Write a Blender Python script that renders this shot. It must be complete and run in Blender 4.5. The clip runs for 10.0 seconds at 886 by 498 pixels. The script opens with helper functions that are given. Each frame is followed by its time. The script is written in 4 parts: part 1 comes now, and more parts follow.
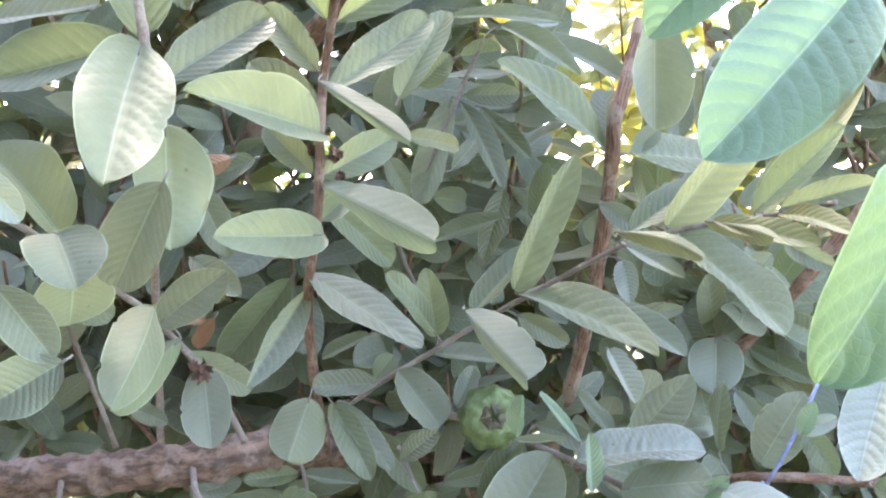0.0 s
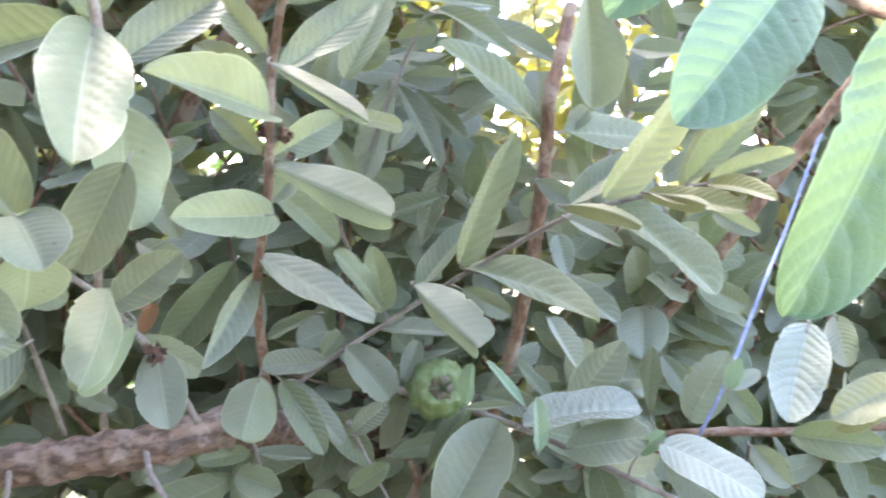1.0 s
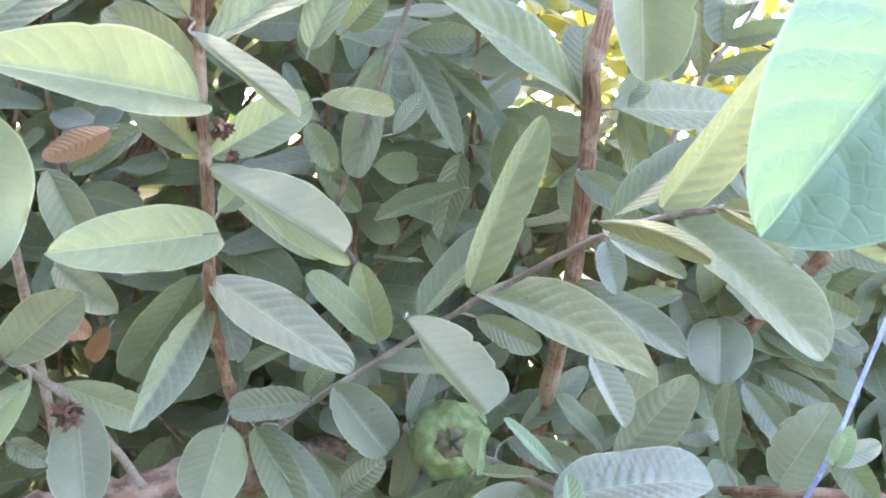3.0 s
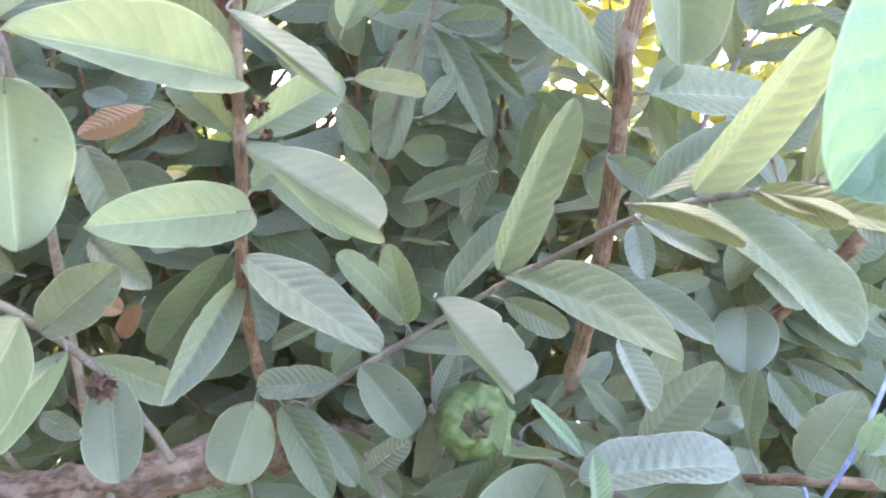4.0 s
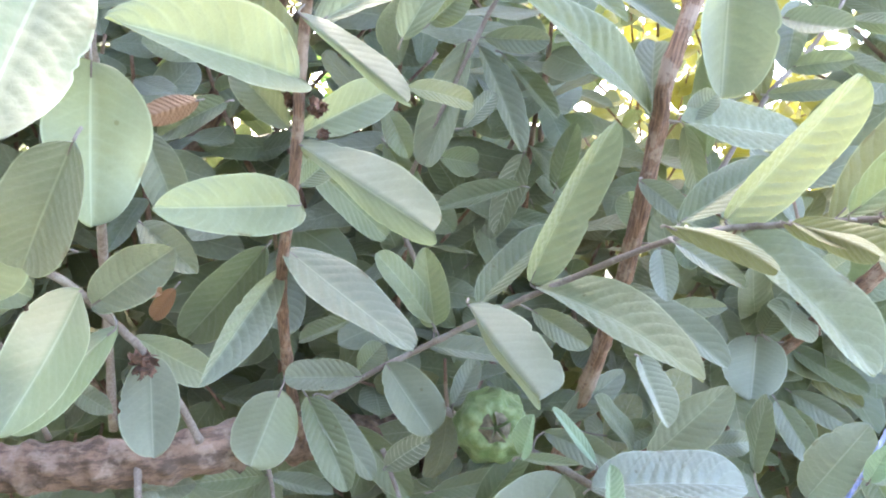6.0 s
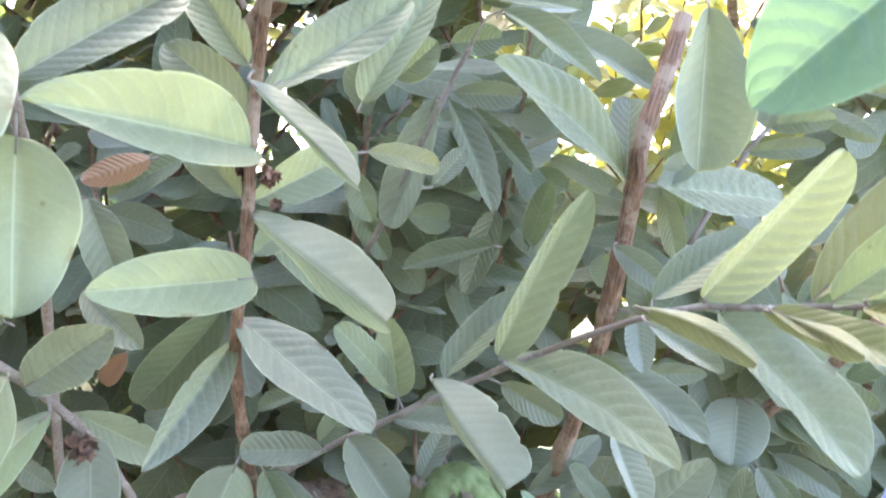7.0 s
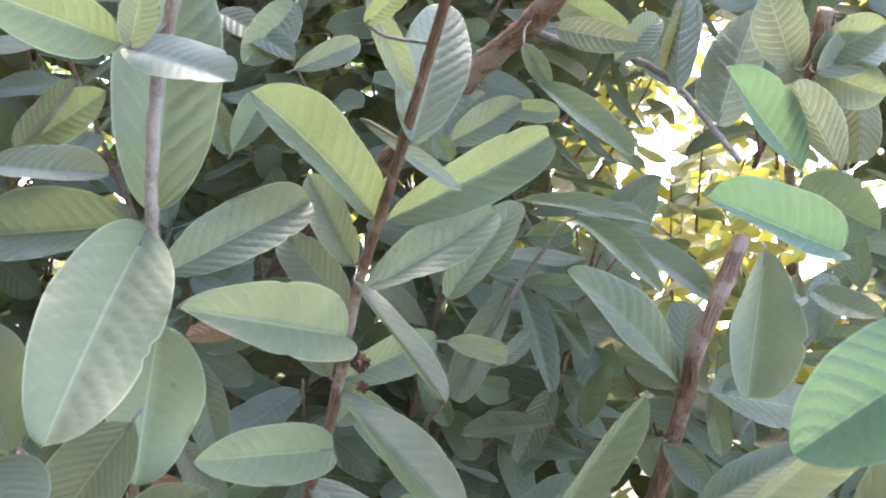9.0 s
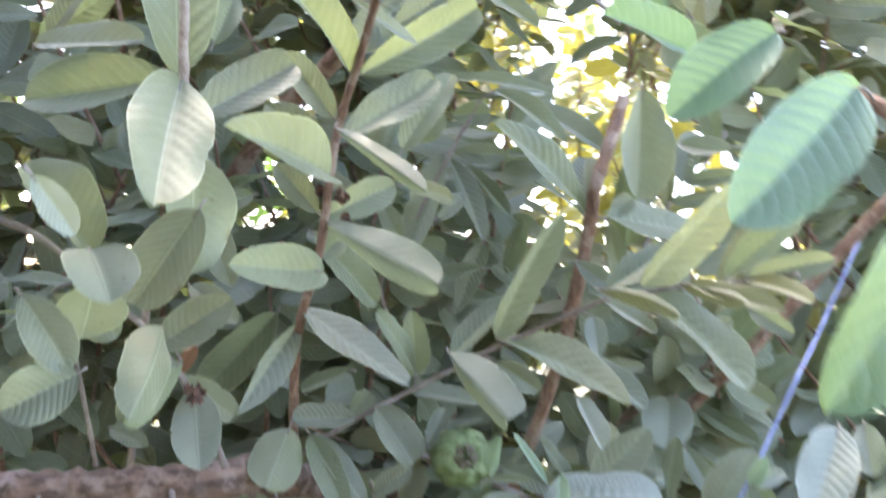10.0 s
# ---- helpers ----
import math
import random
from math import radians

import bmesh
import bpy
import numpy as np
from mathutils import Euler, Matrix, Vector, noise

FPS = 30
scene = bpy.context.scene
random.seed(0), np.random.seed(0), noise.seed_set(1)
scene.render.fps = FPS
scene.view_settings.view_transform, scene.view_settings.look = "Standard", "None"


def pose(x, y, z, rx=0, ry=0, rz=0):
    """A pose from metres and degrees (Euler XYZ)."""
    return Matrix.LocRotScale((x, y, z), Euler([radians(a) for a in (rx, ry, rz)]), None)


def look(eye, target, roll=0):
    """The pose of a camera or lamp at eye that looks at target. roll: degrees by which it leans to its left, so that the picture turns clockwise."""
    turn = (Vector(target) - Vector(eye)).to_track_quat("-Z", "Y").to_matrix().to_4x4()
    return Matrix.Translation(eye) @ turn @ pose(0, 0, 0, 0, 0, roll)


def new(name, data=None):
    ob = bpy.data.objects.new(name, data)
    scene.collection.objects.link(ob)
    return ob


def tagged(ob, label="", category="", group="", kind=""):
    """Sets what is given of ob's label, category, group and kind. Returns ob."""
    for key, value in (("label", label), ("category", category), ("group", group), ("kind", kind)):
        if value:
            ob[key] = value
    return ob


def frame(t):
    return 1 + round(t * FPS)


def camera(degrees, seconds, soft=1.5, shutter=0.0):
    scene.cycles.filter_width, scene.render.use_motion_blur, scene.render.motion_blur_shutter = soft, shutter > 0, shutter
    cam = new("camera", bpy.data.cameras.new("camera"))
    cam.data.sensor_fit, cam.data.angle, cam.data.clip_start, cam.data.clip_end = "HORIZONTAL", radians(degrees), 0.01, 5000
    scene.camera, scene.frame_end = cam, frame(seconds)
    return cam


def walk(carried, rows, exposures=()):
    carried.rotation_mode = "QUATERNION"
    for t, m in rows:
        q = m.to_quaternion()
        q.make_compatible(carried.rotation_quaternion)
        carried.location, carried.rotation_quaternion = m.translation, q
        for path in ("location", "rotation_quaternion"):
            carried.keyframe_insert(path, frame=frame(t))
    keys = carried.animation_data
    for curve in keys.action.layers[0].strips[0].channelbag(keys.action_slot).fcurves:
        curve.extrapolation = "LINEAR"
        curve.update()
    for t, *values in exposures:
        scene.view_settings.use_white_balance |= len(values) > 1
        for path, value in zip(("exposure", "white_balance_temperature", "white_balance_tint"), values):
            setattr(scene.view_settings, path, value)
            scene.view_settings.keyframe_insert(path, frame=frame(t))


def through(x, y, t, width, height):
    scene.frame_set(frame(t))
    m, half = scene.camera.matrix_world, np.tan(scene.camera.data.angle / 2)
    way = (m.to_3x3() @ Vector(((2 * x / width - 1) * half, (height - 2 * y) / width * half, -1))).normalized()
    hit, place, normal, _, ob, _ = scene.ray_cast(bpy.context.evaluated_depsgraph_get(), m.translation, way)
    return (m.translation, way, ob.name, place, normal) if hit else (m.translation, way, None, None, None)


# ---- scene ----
cam = camera(56.0, 10.0, 2.0, 0.5)
PATH = [
    (0, (0.031, -0.024, 1.518), (-0.024, 1.975, 1.521), 0.8),
    (0.5, (0.023, -0.028, 1.513), (-0.027, 1.971, 1.477), 0.3),
    (1, (0.002, -0.045, 1.51), (0.163, 1.949, 1.482), -0.7),
    (1.5, (0.017, -0.034, 1.516), (0.272, 1.949, 1.487), -2.6),
    (2, (0.051, 0.038, 1.542), (0.125, 2.035, 1.461), -3.8),
    (2.2, (0.065, 0.073, 1.55), (0.078, 2.07, 1.444), -4.0),
    (3.5, (0.059, 0.116, 1.553), (0.016, 2.108, 1.383), -0.2),
    (4, (0.054, 0.111, 1.548), (-0.023, 2.101, 1.367), -0.4),
    (4.5, (0.032, 0.099, 1.542), (-0.068, 2.088, 1.363), 1.6),
    (5, (0.024, 0.095, 1.541), (-0.079, 2.086, 1.379), 3.2),
    (6.3, (0.031, 0.089, 1.548), (-0.027, 2.082, 1.404), 3.9),
    (6.5, (0.032, 0.092, 1.551), (-0.012, 2.088, 1.424), 3.6),
    (7, (0.041, 0.12, 1.575), (0.0, 2.117, 1.474), 4.3),
    (7.5, (0.029, 0.103, 1.598), (-0.081, 2.1, 1.581), 6.0),
    (8, (0.016, 0.084, 1.627), (-0.159, 2.072, 1.755), 8.4),
    (8.5, (0.017, 0.083, 1.626), (-0.17, 2.07, 1.755), 9.6),
    (9, (0.019, 0.066, 1.621), (-0.158, 2.052, 1.771), 9.8),
    (9.5, (0.016, 0.017, 1.589), (-0.116, 2.007, 1.731), 8.9),
    (10, (-0.014, -0.064, 1.508), (0.085, 1.928, 1.648), 4.8),
]
EXPOSURE = [(0.0, 3.88, 6950, 17), (1.5, 4.05, 6950, 17), (4.5, 4.12, 6900, 15), (6.5, 4.16, 6900, 15), (7.5, 3.82, 6900, 16), (8.0, 3.48, 6850, 16), (9.0, 3.32, 6850, 17), (10.0, 3.64, 7000, 17)]
walk(cam, [(t, look(eye, target, roll)) for t, eye, target, roll in PATH], EXPOSURE)

# ---- light ----
SUN_AZ, SUN_EL = -20.0, 60.0          # degrees: clockwise from +y, above the horizon
world = bpy.data.worlds.new("world")
scene.world = world
world.use_nodes = True
wn = world.node_tree.nodes
sky = wn.new("ShaderNodeTexSky")
sky.sky_type, sky.sun_disc = "NISHITA", False
sky.sun_elevation, sky.sun_rotation = radians(SUN_EL), radians(SUN_AZ)
sky.air_density, sky.dust_density = 1.0, 2.0
wn["Background"].inputs[1].default_value = 0.15
world.node_tree.links.new(sky.outputs[0], wn["Background"].inputs[0])
sun = new("sun", bpy.data.lights.new("sun", "SUN"))
sun.data.energy, sun.data.angle, sun.data.color = 2.1, radians(26.0), (1.0, 0.94, 0.80)
sun_way = Vector((math.sin(radians(SUN_AZ)) * math.cos(radians(SUN_EL)), math.cos(radians(SUN_AZ)) * math.cos(radians(SUN_EL)), math.sin(radians(SUN_EL))))
sun.matrix_world = look(sun_way * 20, (0, 0, 0))


# ---- materials ----
class Nodes:
    """Short calls for building one material's node tree."""

    def __init__(self, name):
        self.mat = bpy.data.materials.new(name)
        self.mat.use_nodes = True
        self.tree = self.mat.node_tree
        self.bsdf = self.tree.nodes["Principled BSDF"]
        self.out = self.tree.nodes["Material Output"]

    def add(self, kind, **values):
        node = self.tree.nodes.new(kind)
        for key, value in values.items():
            setattr(node, key, value)
        return node

    def link(self, a, b):
        self.tree.links.new(a, b)

    def put(self, socket, value):
        if hasattr(value, "links"):
            self.link(value, socket)
        else:
            socket.default_value = value

    def math(self, op, a, b=0.0, c=0.0, clamp=False):
        node = self.add("ShaderNodeMath", operation=op, use_clamp=clamp)
        for socket, value in zip(node.inputs, (a, b, c)):
            self.put(socket, value)
        return node.outputs[0]

    def mix(self, fac, a, b, blend="MIX"):
        node = self.add("ShaderNodeMix", data_type="RGBA", blend_type=blend)
        self.put(node.inputs[0], fac)
        for socket, value in ((node.inputs[6], a), (node.inputs[7], b)):
            self.put(socket, (*value, 1) if isinstance(value, tuple) else value)
        return node.outputs[2]

    def ramp(self, value, low, high):
        node = self.add("ShaderNodeMapRange", interpolation_type="SMOOTHSTEP")
        self.put(node.inputs[0], value)
        node.inputs[1].default_value, node.inputs[2].default_value = low, high
        return node.outputs[0]

    def noise(self, coord, scale, detail=4.0, rough=0.6):
        node = self.add("ShaderNodeTexNoise")
        self.link(coord, node.inputs["Vector"])
        node.inputs["Scale"].default_value = scale
        node.inputs["Detail"].default_value = detail
        node.inputs["Roughness"].default_value = rough
        return node.outputs[0]

    def bump(self, height, strength, distance):
        node = self.add("ShaderNodeBump")
        node.inputs["Strength"].default_value = strength
        node.inputs["Distance"].default_value = distance
        self.link(height, node.inputs["Height"])
        self.link(node.outputs[0], self.bsdf.inputs["Normal"])
        return node.outputs[0]


def leaf_material(name, deep, pale, vein, glow, through=0.3, rough=0.47, vein_mix=0.42, side_mix=0.30, relief=0.36):
    """A guava leaf: pale midrib and side veins with quilted flesh between them, blotches, and light that shines through."""
    n = Nodes(name)
    uv = n.add("ShaderNodeUVMap").outputs[0]
    split = n.add("ShaderNodeSeparateXYZ")
    n.link(uv, split.inputs[0])
    across = n.math("ABSOLUTE", n.math("MULTIPLY_ADD", split.outputs[0], 2.0, -1.0))
    along = split.outputs[1]
    info = n.add("ShaderNodeObjectInfo").outputs["Random"]
    island = n.add("ShaderNodeNewGeometry").outputs["Random Per Island"]
    rand = n.math("FRACT", n.math("ADD", info, island))
    pos = n.add("ShaderNodeTexCoord").outputs["Object"]
    # side veins, curving towards the tip
    phase = n.math("SUBTRACT", n.math("MULTIPLY", along, 11.0), n.math("MULTIPLY", n.math("POWER", across, 1.25), 2.2))
    wobble = n.math("MULTIPLY_ADD", n.noise(pos, 60.0, 2.0), 0.5, -0.25)
    wave = n.math("PINGPONG", n.math("ADD", phase, wobble), 0.5)
    side = n.math("MULTIPLY", n.math("MULTIPLY", n.ramp(wave, 0.20, 0.0), n.ramp(across, 1.0, 0.70)), n.ramp(n.noise(pos, 45.0, 2.0), 0.35, 0.62))
    rib = n.ramp(across, 0.042, 0.014)
    veins = n.math("MAXIMUM", n.math("MULTIPLY", side, side_mix), n.math("MULTIPLY", rib, 0.8))
    net = n.add("ShaderNodeTexVoronoi", feature="DISTANCE_TO_EDGE")
    n.link(pos, net.inputs["Vector"])
    net.inputs["Scale"].default_value = 330.0
    fine = n.ramp(net.outputs[0], 0.12, 0.0)
    blotch = n.noise(pos, 28.0, 5.0, 0.6)
    grain = n.noise(pos, 420.0, 3.0, 0.6)
    fac = n.math("ADD", n.math("MULTIPLY", rand, 0.55), n.math("MULTIPLY", n.ramp(blotch, 0.35, 0.7), 0.45))
    base = n.mix(fac, deep, pale)
    base = n.mix(n.math("MULTIPLY", grain, 0.22), base, tuple(0.6 * c for c in deep))
    base = n.mix(n.math("MULTIPLY", n.ramp(blotch, 0.60, 0.78), 0.25), base, (0.33, 0.30, 0.10))
    bloom = n.ramp(n.noise(pos, 16.0, 3.0, 0.55), 0.42, 0.68)
    base = n.mix(n.math("MULTIPLY", bloom, 0.18), base, (0.30, 0.335, 0.31))
    base = n.mix(n.math("MULTIPLY", fine, 0.06), base, vein)
    base = n.mix(n.math("MULTIPLY", veins, vein_mix), base, vein)
    spots = n.ramp(n.noise(pos, 95.0, 2.0, 0.5), 0.775, 0.80)
    base = n.mix(n.math("MULTIPLY", spots, 0.7), base, (0.10, 0.065, 0.04))
    base = n.mix(n.math("MULTIPLY", n.ramp(across, 0.94, 0.985), 0.6), base, vein)
    nicks = n.math("MULTIPLY", n.ramp(across, 0.86, 0.97), n.ramp(n.noise(pos, 52.0, 3.0, 0.6), 0.62, 0.68))
    base = n.mix(n.math("MULTIPLY", nicks, 0.75), base, (0.13, 0.085, 0.05))
    n.link(base, n.bsdf.inputs["Base Color"])
    n.put(n.bsdf.inputs["Roughness"], n.math("MULTIPLY_ADD", grain, 0.25, rough - 0.1))
    n.bsdf.inputs["Specular IOR Level"].default_value = 0.5
    n.bsdf.inputs["Sheen Weight"].default_value = 0.35
    n.bsdf.inputs["Sheen Roughness"].default_value = 0.45
    height = n.math("ADD", n.math("MULTIPLY", n.math("SINE", n.math("MULTIPLY", wave, 3.14159)), 0.6), n.math("MULTIPLY", n.math("SUBTRACT", grain, fine), 0.14))
    normal = n.bump(n.math("SUBTRACT", height, n.math("MULTIPLY", rib, 0.5)), relief, 0.0014)
    shine = n.add("ShaderNodeBsdfTranslucent")
    n.link(normal, shine.inputs["Normal"])
    n.link(n.mix(n.math("MULTIPLY", veins, 0.35), n.mix(fac, tuple(0.75 * c for c in glow), glow), vein), shine.inputs[0])
    blend = n.add("ShaderNodeMixShader")
    blend.inputs[0].default_value = through
    n.link(n.bsdf.outputs[0], blend.inputs[1])
    n.link(shine.outputs[0], blend.inputs[2])
    n.link(blend.outputs[0], n.out.inputs[0])
    return n.mat


def bark_material(name, dark, mid, light, stretch=0.10, depth=0.0014, scale=11.0):
    n = Nodes(name)
    pos = n.add("ShaderNodeTexCoord").outputs["Object"]
    uv = n.add("ShaderNodeUVMap").outputs[0]
    squeeze = n.add("ShaderNodeMapping")
    n.link(uv, squeeze.inputs[0])
    squeeze.inputs["Scale"].default_value = (1.0, stretch, 1.0)
    strands = n.noise(squeeze.outputs[0], scale, 6.0, 0.7)
    patch = n.noise(pos, 42.0, 5.0, 0.65)
    grain = n.noise(pos, 700.0, 3.0, 0.6)
    base = n.mix(n.ramp(strands, 0.40, 0.60), dark, mid)
    base = n.mix(n.math("MULTIPLY", n.ramp(patch, 0.48, 0.60), 0.7), base, light)
    base = n.mix(n.math("MULTIPLY", n.ramp(grain, 0.5, 0.75), 0.35), base, dark)
    n.link(base, n.bsdf.inputs["Base Color"])
    n.bsdf.inputs["Roughness"].default_value = 0.75
    n.bump(n.math("ADD", strands, n.math("MULTIPLY", patch, 0.6)), 0.8, depth)
    return n.mat


def plain_material(name, colour, other, scale, rough=0.6, relief=0.0005):
    n = Nodes(name)
    pos = n.add("ShaderNodeTexCoord").outputs["Object"]
    a = n.noise(pos, scale, 5.0, 0.65)
    b = n.noise(pos, scale * 9, 3.0, 0.6)
    base = n.mix(n.ramp(a, 0.35, 0.65), colour, other)
    base = n.mix(n.math("MULTIPLY", b, 0.3), base, tuple(0.55 * c for c in colour))
    n.link(base, n.bsdf.inputs["Base Color"])
    n.bsdf.inputs["Roughness"].default_value = rough
    n.bump(n.math("ADD", a, n.math("MULTIPLY", b, 0.4)), 0.6, relief)
    return n.mat


VEIN = (0.50, 0.54, 0.40)
T = leaf_material("leaf_green", (0.135, 0.160, 0.098), (0.212, 0.230, 0.155), VEIN, (0.34, 0.42, 0.17), 0.36)
T_SMOOTH = leaf_material("leaf_green_smooth", (0.135, 0.160, 0.098), (0.212, 0.230, 0.155), VEIN, (0.34, 0.42, 0.17), 0.36, side_mix=0.18, relief=0.10)
U = leaf_material("leaf_grey_green", (0.174, 0.190, 0.150), (0.250, 0.266, 0.218), VEIN, (0.35, 0.42, 0.19), 0.34)
U_SMOOTH = leaf_material("leaf_grey_green_smooth", (0.174, 0.190, 0.150), (0.250, 0.266, 0.218), VEIN, (0.35, 0.42, 0.19), 0.34, side_mix=0.18, relief=0.10)
G = leaf_material("leaf_light_green", (0.225, 0.250, 0.165), (0.310, 0.328, 0.240), (0.54, 0.58, 0.42), (0.39, 0.46, 0.20), 0.40)
G_SMOOTH = leaf_material("leaf_light_green_smooth", (0.225, 0.250, 0.165), (0.310, 0.328, 0.240), (0.54, 0.58, 0.42), (0.39, 0.46, 0.20), 0.40, side_mix=0.18, relief=0.10)
P = leaf_material("leaf_pale", (0.265, 0.300, 0.262), (0.345, 0.375, 0.330), (0.56, 0.59, 0.53), (0.36, 0.43, 0.24), 0.28)
P_SMOOTH = leaf_material("leaf_pale_smooth", (0.265, 0.300, 0.262), (0.345, 0.375, 0.330), (0.56, 0.59, 0.53), (0.36, 0.43, 0.24), 0.28, side_mix=0.18, relief=0.10)
L = leaf_material("leaf_young", (0.200, 0.290, 0.205), (0.280, 0.360, 0.280), (0.53, 0.61, 0.49), (0.30, 0.46, 0.24), 0.32)
F = leaf_material("leaf_fresh", (0.125, 0.225, 0.140), (0.190, 0.285, 0.190), (0.36, 0.47, 0.34), (0.22, 0.38, 0.18), 0.30)
Y = leaf_material("leaf_yellowish", (0.182, 0.182, 0.090), (0.250, 0.242, 0.128), (0.50, 0.48, 0.30), (0.38, 0.39, 0.13), 0.30)
B = leaf_material("leaf_veined_underside", (0.155, 0.170, 0.112), (0.222, 0.236, 0.168), (0.56, 0.58, 0.48), (0.29, 0.33, 0.18), 0.26, 0.55, 0.85, 0.8)
DEAD = leaf_material("leaf_dead", (0.340, 0.165, 0.085), (0.460, 0.270, 0.165), (0.38, 0.24, 0.16), (0.32, 0.13, 0.06), 0.15)
N = leaf_material("leaf_mid_green", (0.105, 0.195, 0.100), (0.155, 0.250, 0.135), (0.40, 0.52, 0.34), (0.22, 0.36, 0.13), 0.28)
D = leaf_material("leaf_dull", (0.150, 0.172, 0.125), (0.220, 0.240, 0.190), VEIN, (0.30, 0.35, 0.16), 0.16)
# SUNNY: a lit copy of the guava leaf, sunlight yellow put into its colours
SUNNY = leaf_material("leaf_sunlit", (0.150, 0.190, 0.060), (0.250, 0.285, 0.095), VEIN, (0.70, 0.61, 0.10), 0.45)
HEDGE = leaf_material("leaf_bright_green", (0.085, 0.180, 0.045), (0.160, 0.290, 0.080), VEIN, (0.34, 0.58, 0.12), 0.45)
BARK = bark_material("bark_brown", (0.125, 0.070, 0.052), (0.335, 0.190, 0.130), (0.440, 0.330, 0.270), 0.07, 0.0022, 13.0)
BARK_GREY = bark_material("bark_grey", (0.080, 0.050, 0.038), (0.220, 0.135, 0.100), (0.295, 0.215, 0.185), 0.35, 0.0034, 6.0)
FRUIT = plain_material("guava_skin", (0.115, 0.170, 0.060), (0.225, 0.285, 0.135), 85.0, 0.38, 0.0040)
CALYX = plain_material("dry_calyx", (0.090, 0.075, 0.050), (0.190, 0.165, 0.120), 220.0, 0.85, 0.0012)
FLOWER = plain_material("dried_flower", (0.070, 0.042, 0.034), (0.230, 0.120, 0.085), 240.0, 0.9, 0.0012)
CORD = plain_material("blue_cord", (0.190, 0.250, 0.560), (0.380, 0.430, 0.700), 160.0, 0.55, 0.0004)
GREEN_TWIG = bark_material("twig_grey", (0.160, 0.125, 0.112), (0.250, 0.205, 0.188), (0.36, 0.32, 0.30), 0.4, 0.0004)

SMOOTH = {T: T_SMOOTH, U: U_SMOOTH, G: G_SMOOTH, P: P_SMOOTH}
PALE_STEM = bark_material("stem_pinkish_grey", (0.260, 0.195, 0.175), (0.420, 0.335, 0.305), (0.52, 0.45, 0.42), 0.3, 0.0005)

# ---- setting ----
# dark grey of the added wall and roof that hold back light
SHADE_GREY = plain_material("shade_blocker_grey", (0.082, 0.086, 0.080), (0.115, 0.120, 0.112), 2.0, 0.95, 0.004)
SOIL = plain_material("soil", (0.070, 0.058, 0.040), (0.045, 0.062, 0.026), 3.0, 0.95, 0.02)


def link_mesh(name, verts, faces, materials, parent=None, uvs=None, slots=None, smooth=True):
    """One mesh object from arrays; children keep world places under their parent."""
    me = bpy.data.meshes.new(name)
    me.from_pydata(np.asarray(verts).tolist(), [], np.asarray(faces).tolist() if not isinstance(faces, list) else faces)
    for m in materials:
        me.materials.append(m)
    if uvs is not None:
        layer = me.uv_layers.new(name="UVMap")
        index = np.empty(len(me.loops), np.int32)
        me.loops.foreach_get("vertex_index", index)
        layer.data.foreach_set("uv", np.asarray(uvs, np.float32)[index].ravel())
    if slots is not None:
        me.polygons.foreach_set("material_index", np.asarray(slots, np.int32))
    me.polygons.foreach_set("use_smooth", np.full(len(me.polygons), smooth))
    me.update()
    ob = new(name, me)
    if parent:
        adopt(ob, parent)
    return ob


def adopt(ob, parent):
    """Branches keep the world's own axes; only a whole tree stands elsewhere."""
    ob.parent = parent
    if not parent.parent:
        ob.matrix_parent_inverse = Matrix.Translation(parent.location).inverted()
    return ob


def ground_sheet():
    n = 60
    r = np.linspace(-1, 1, n)
    r = np.sign(r) * np.abs(r) ** 3 * 400
    gx, gy = np.meshgrid(r, r)
    gz = 0.03 * np.sin(gx * 1.7) * np.cos(gy * 1.3) - 0.03
    verts = np.stack([gx, gy, gz], -1).reshape(-1, 3)
    faces = [(i * n + j, i * n + j + 1, (i + 1) * n + j + 1, (i + 1) * n + j) for i in range(n - 1) for j in range(n - 1)]
    ob = link_mesh("ground", verts, faces, [SOIL])
    return tagged(ob, "dry brown garden soil under the guava tree", "ground", kind="structure")


ground_sheet()


def shade_wall():
    """An added plain wall, unseen behind the viewer, that blocks low light."""
    bm = bmesh.new()
    bmesh.ops.create_cube(bm, size=1.0, matrix=Matrix.Translation((-3.3, -1.40, 1.40)) @ Matrix.Diagonal((7.0, 0.24, 3.0, 1)))
    bmesh.ops.bevel(bm, geom=bm.edges[:], offset=0.015, segments=2, affect="EDGES")
    me = bpy.data.meshes.new("shade_wall_south")
    bm.to_mesh(me)
    bm.free()
    me.materials.append(SHADE_GREY)
    return tagged(new("shade_wall_south", me), "added unseen grey wall that blocks low light facing the guava tree", "wall", kind="structure")


shade_wall()


def shade_roof():
    """An added plain roof, unseen over the viewer, that cuts skylight; it rests on the wall."""
    bm = bmesh.new()
    bmesh.ops.create_cube(bm, size=1.0, matrix=Matrix.Translation((-3.25, -0.62, 2.96)) @ Matrix.Diagonal((7.3, 1.85, 0.12, 1)))
    bmesh.ops.bevel(bm, geom=bm.edges[:], offset=0.012, segments=2, affect="EDGES")
    me = bpy.data.meshes.new("shade_roof_slab")
    bm.to_mesh(me)
    bm.free()
    me.materials.append(SHADE_GREY)
    return tagged(new("shade_roof_slab", me), "added unseen grey roof that blocks light from above beside the guava tree", "roof", kind="structure")


shade_roof()

# ---- guava tree: trunk, branches, leaves ----
tree = tagged(new("guava_tree"), "guava tree with dense grey-green leaves and reddish-brown branches", "tree")
tree.location = (0.02, 1.05, 0)
bpy.context.view_layer.update()
BOUGHS = {}
rng = np.random.default_rng(7)


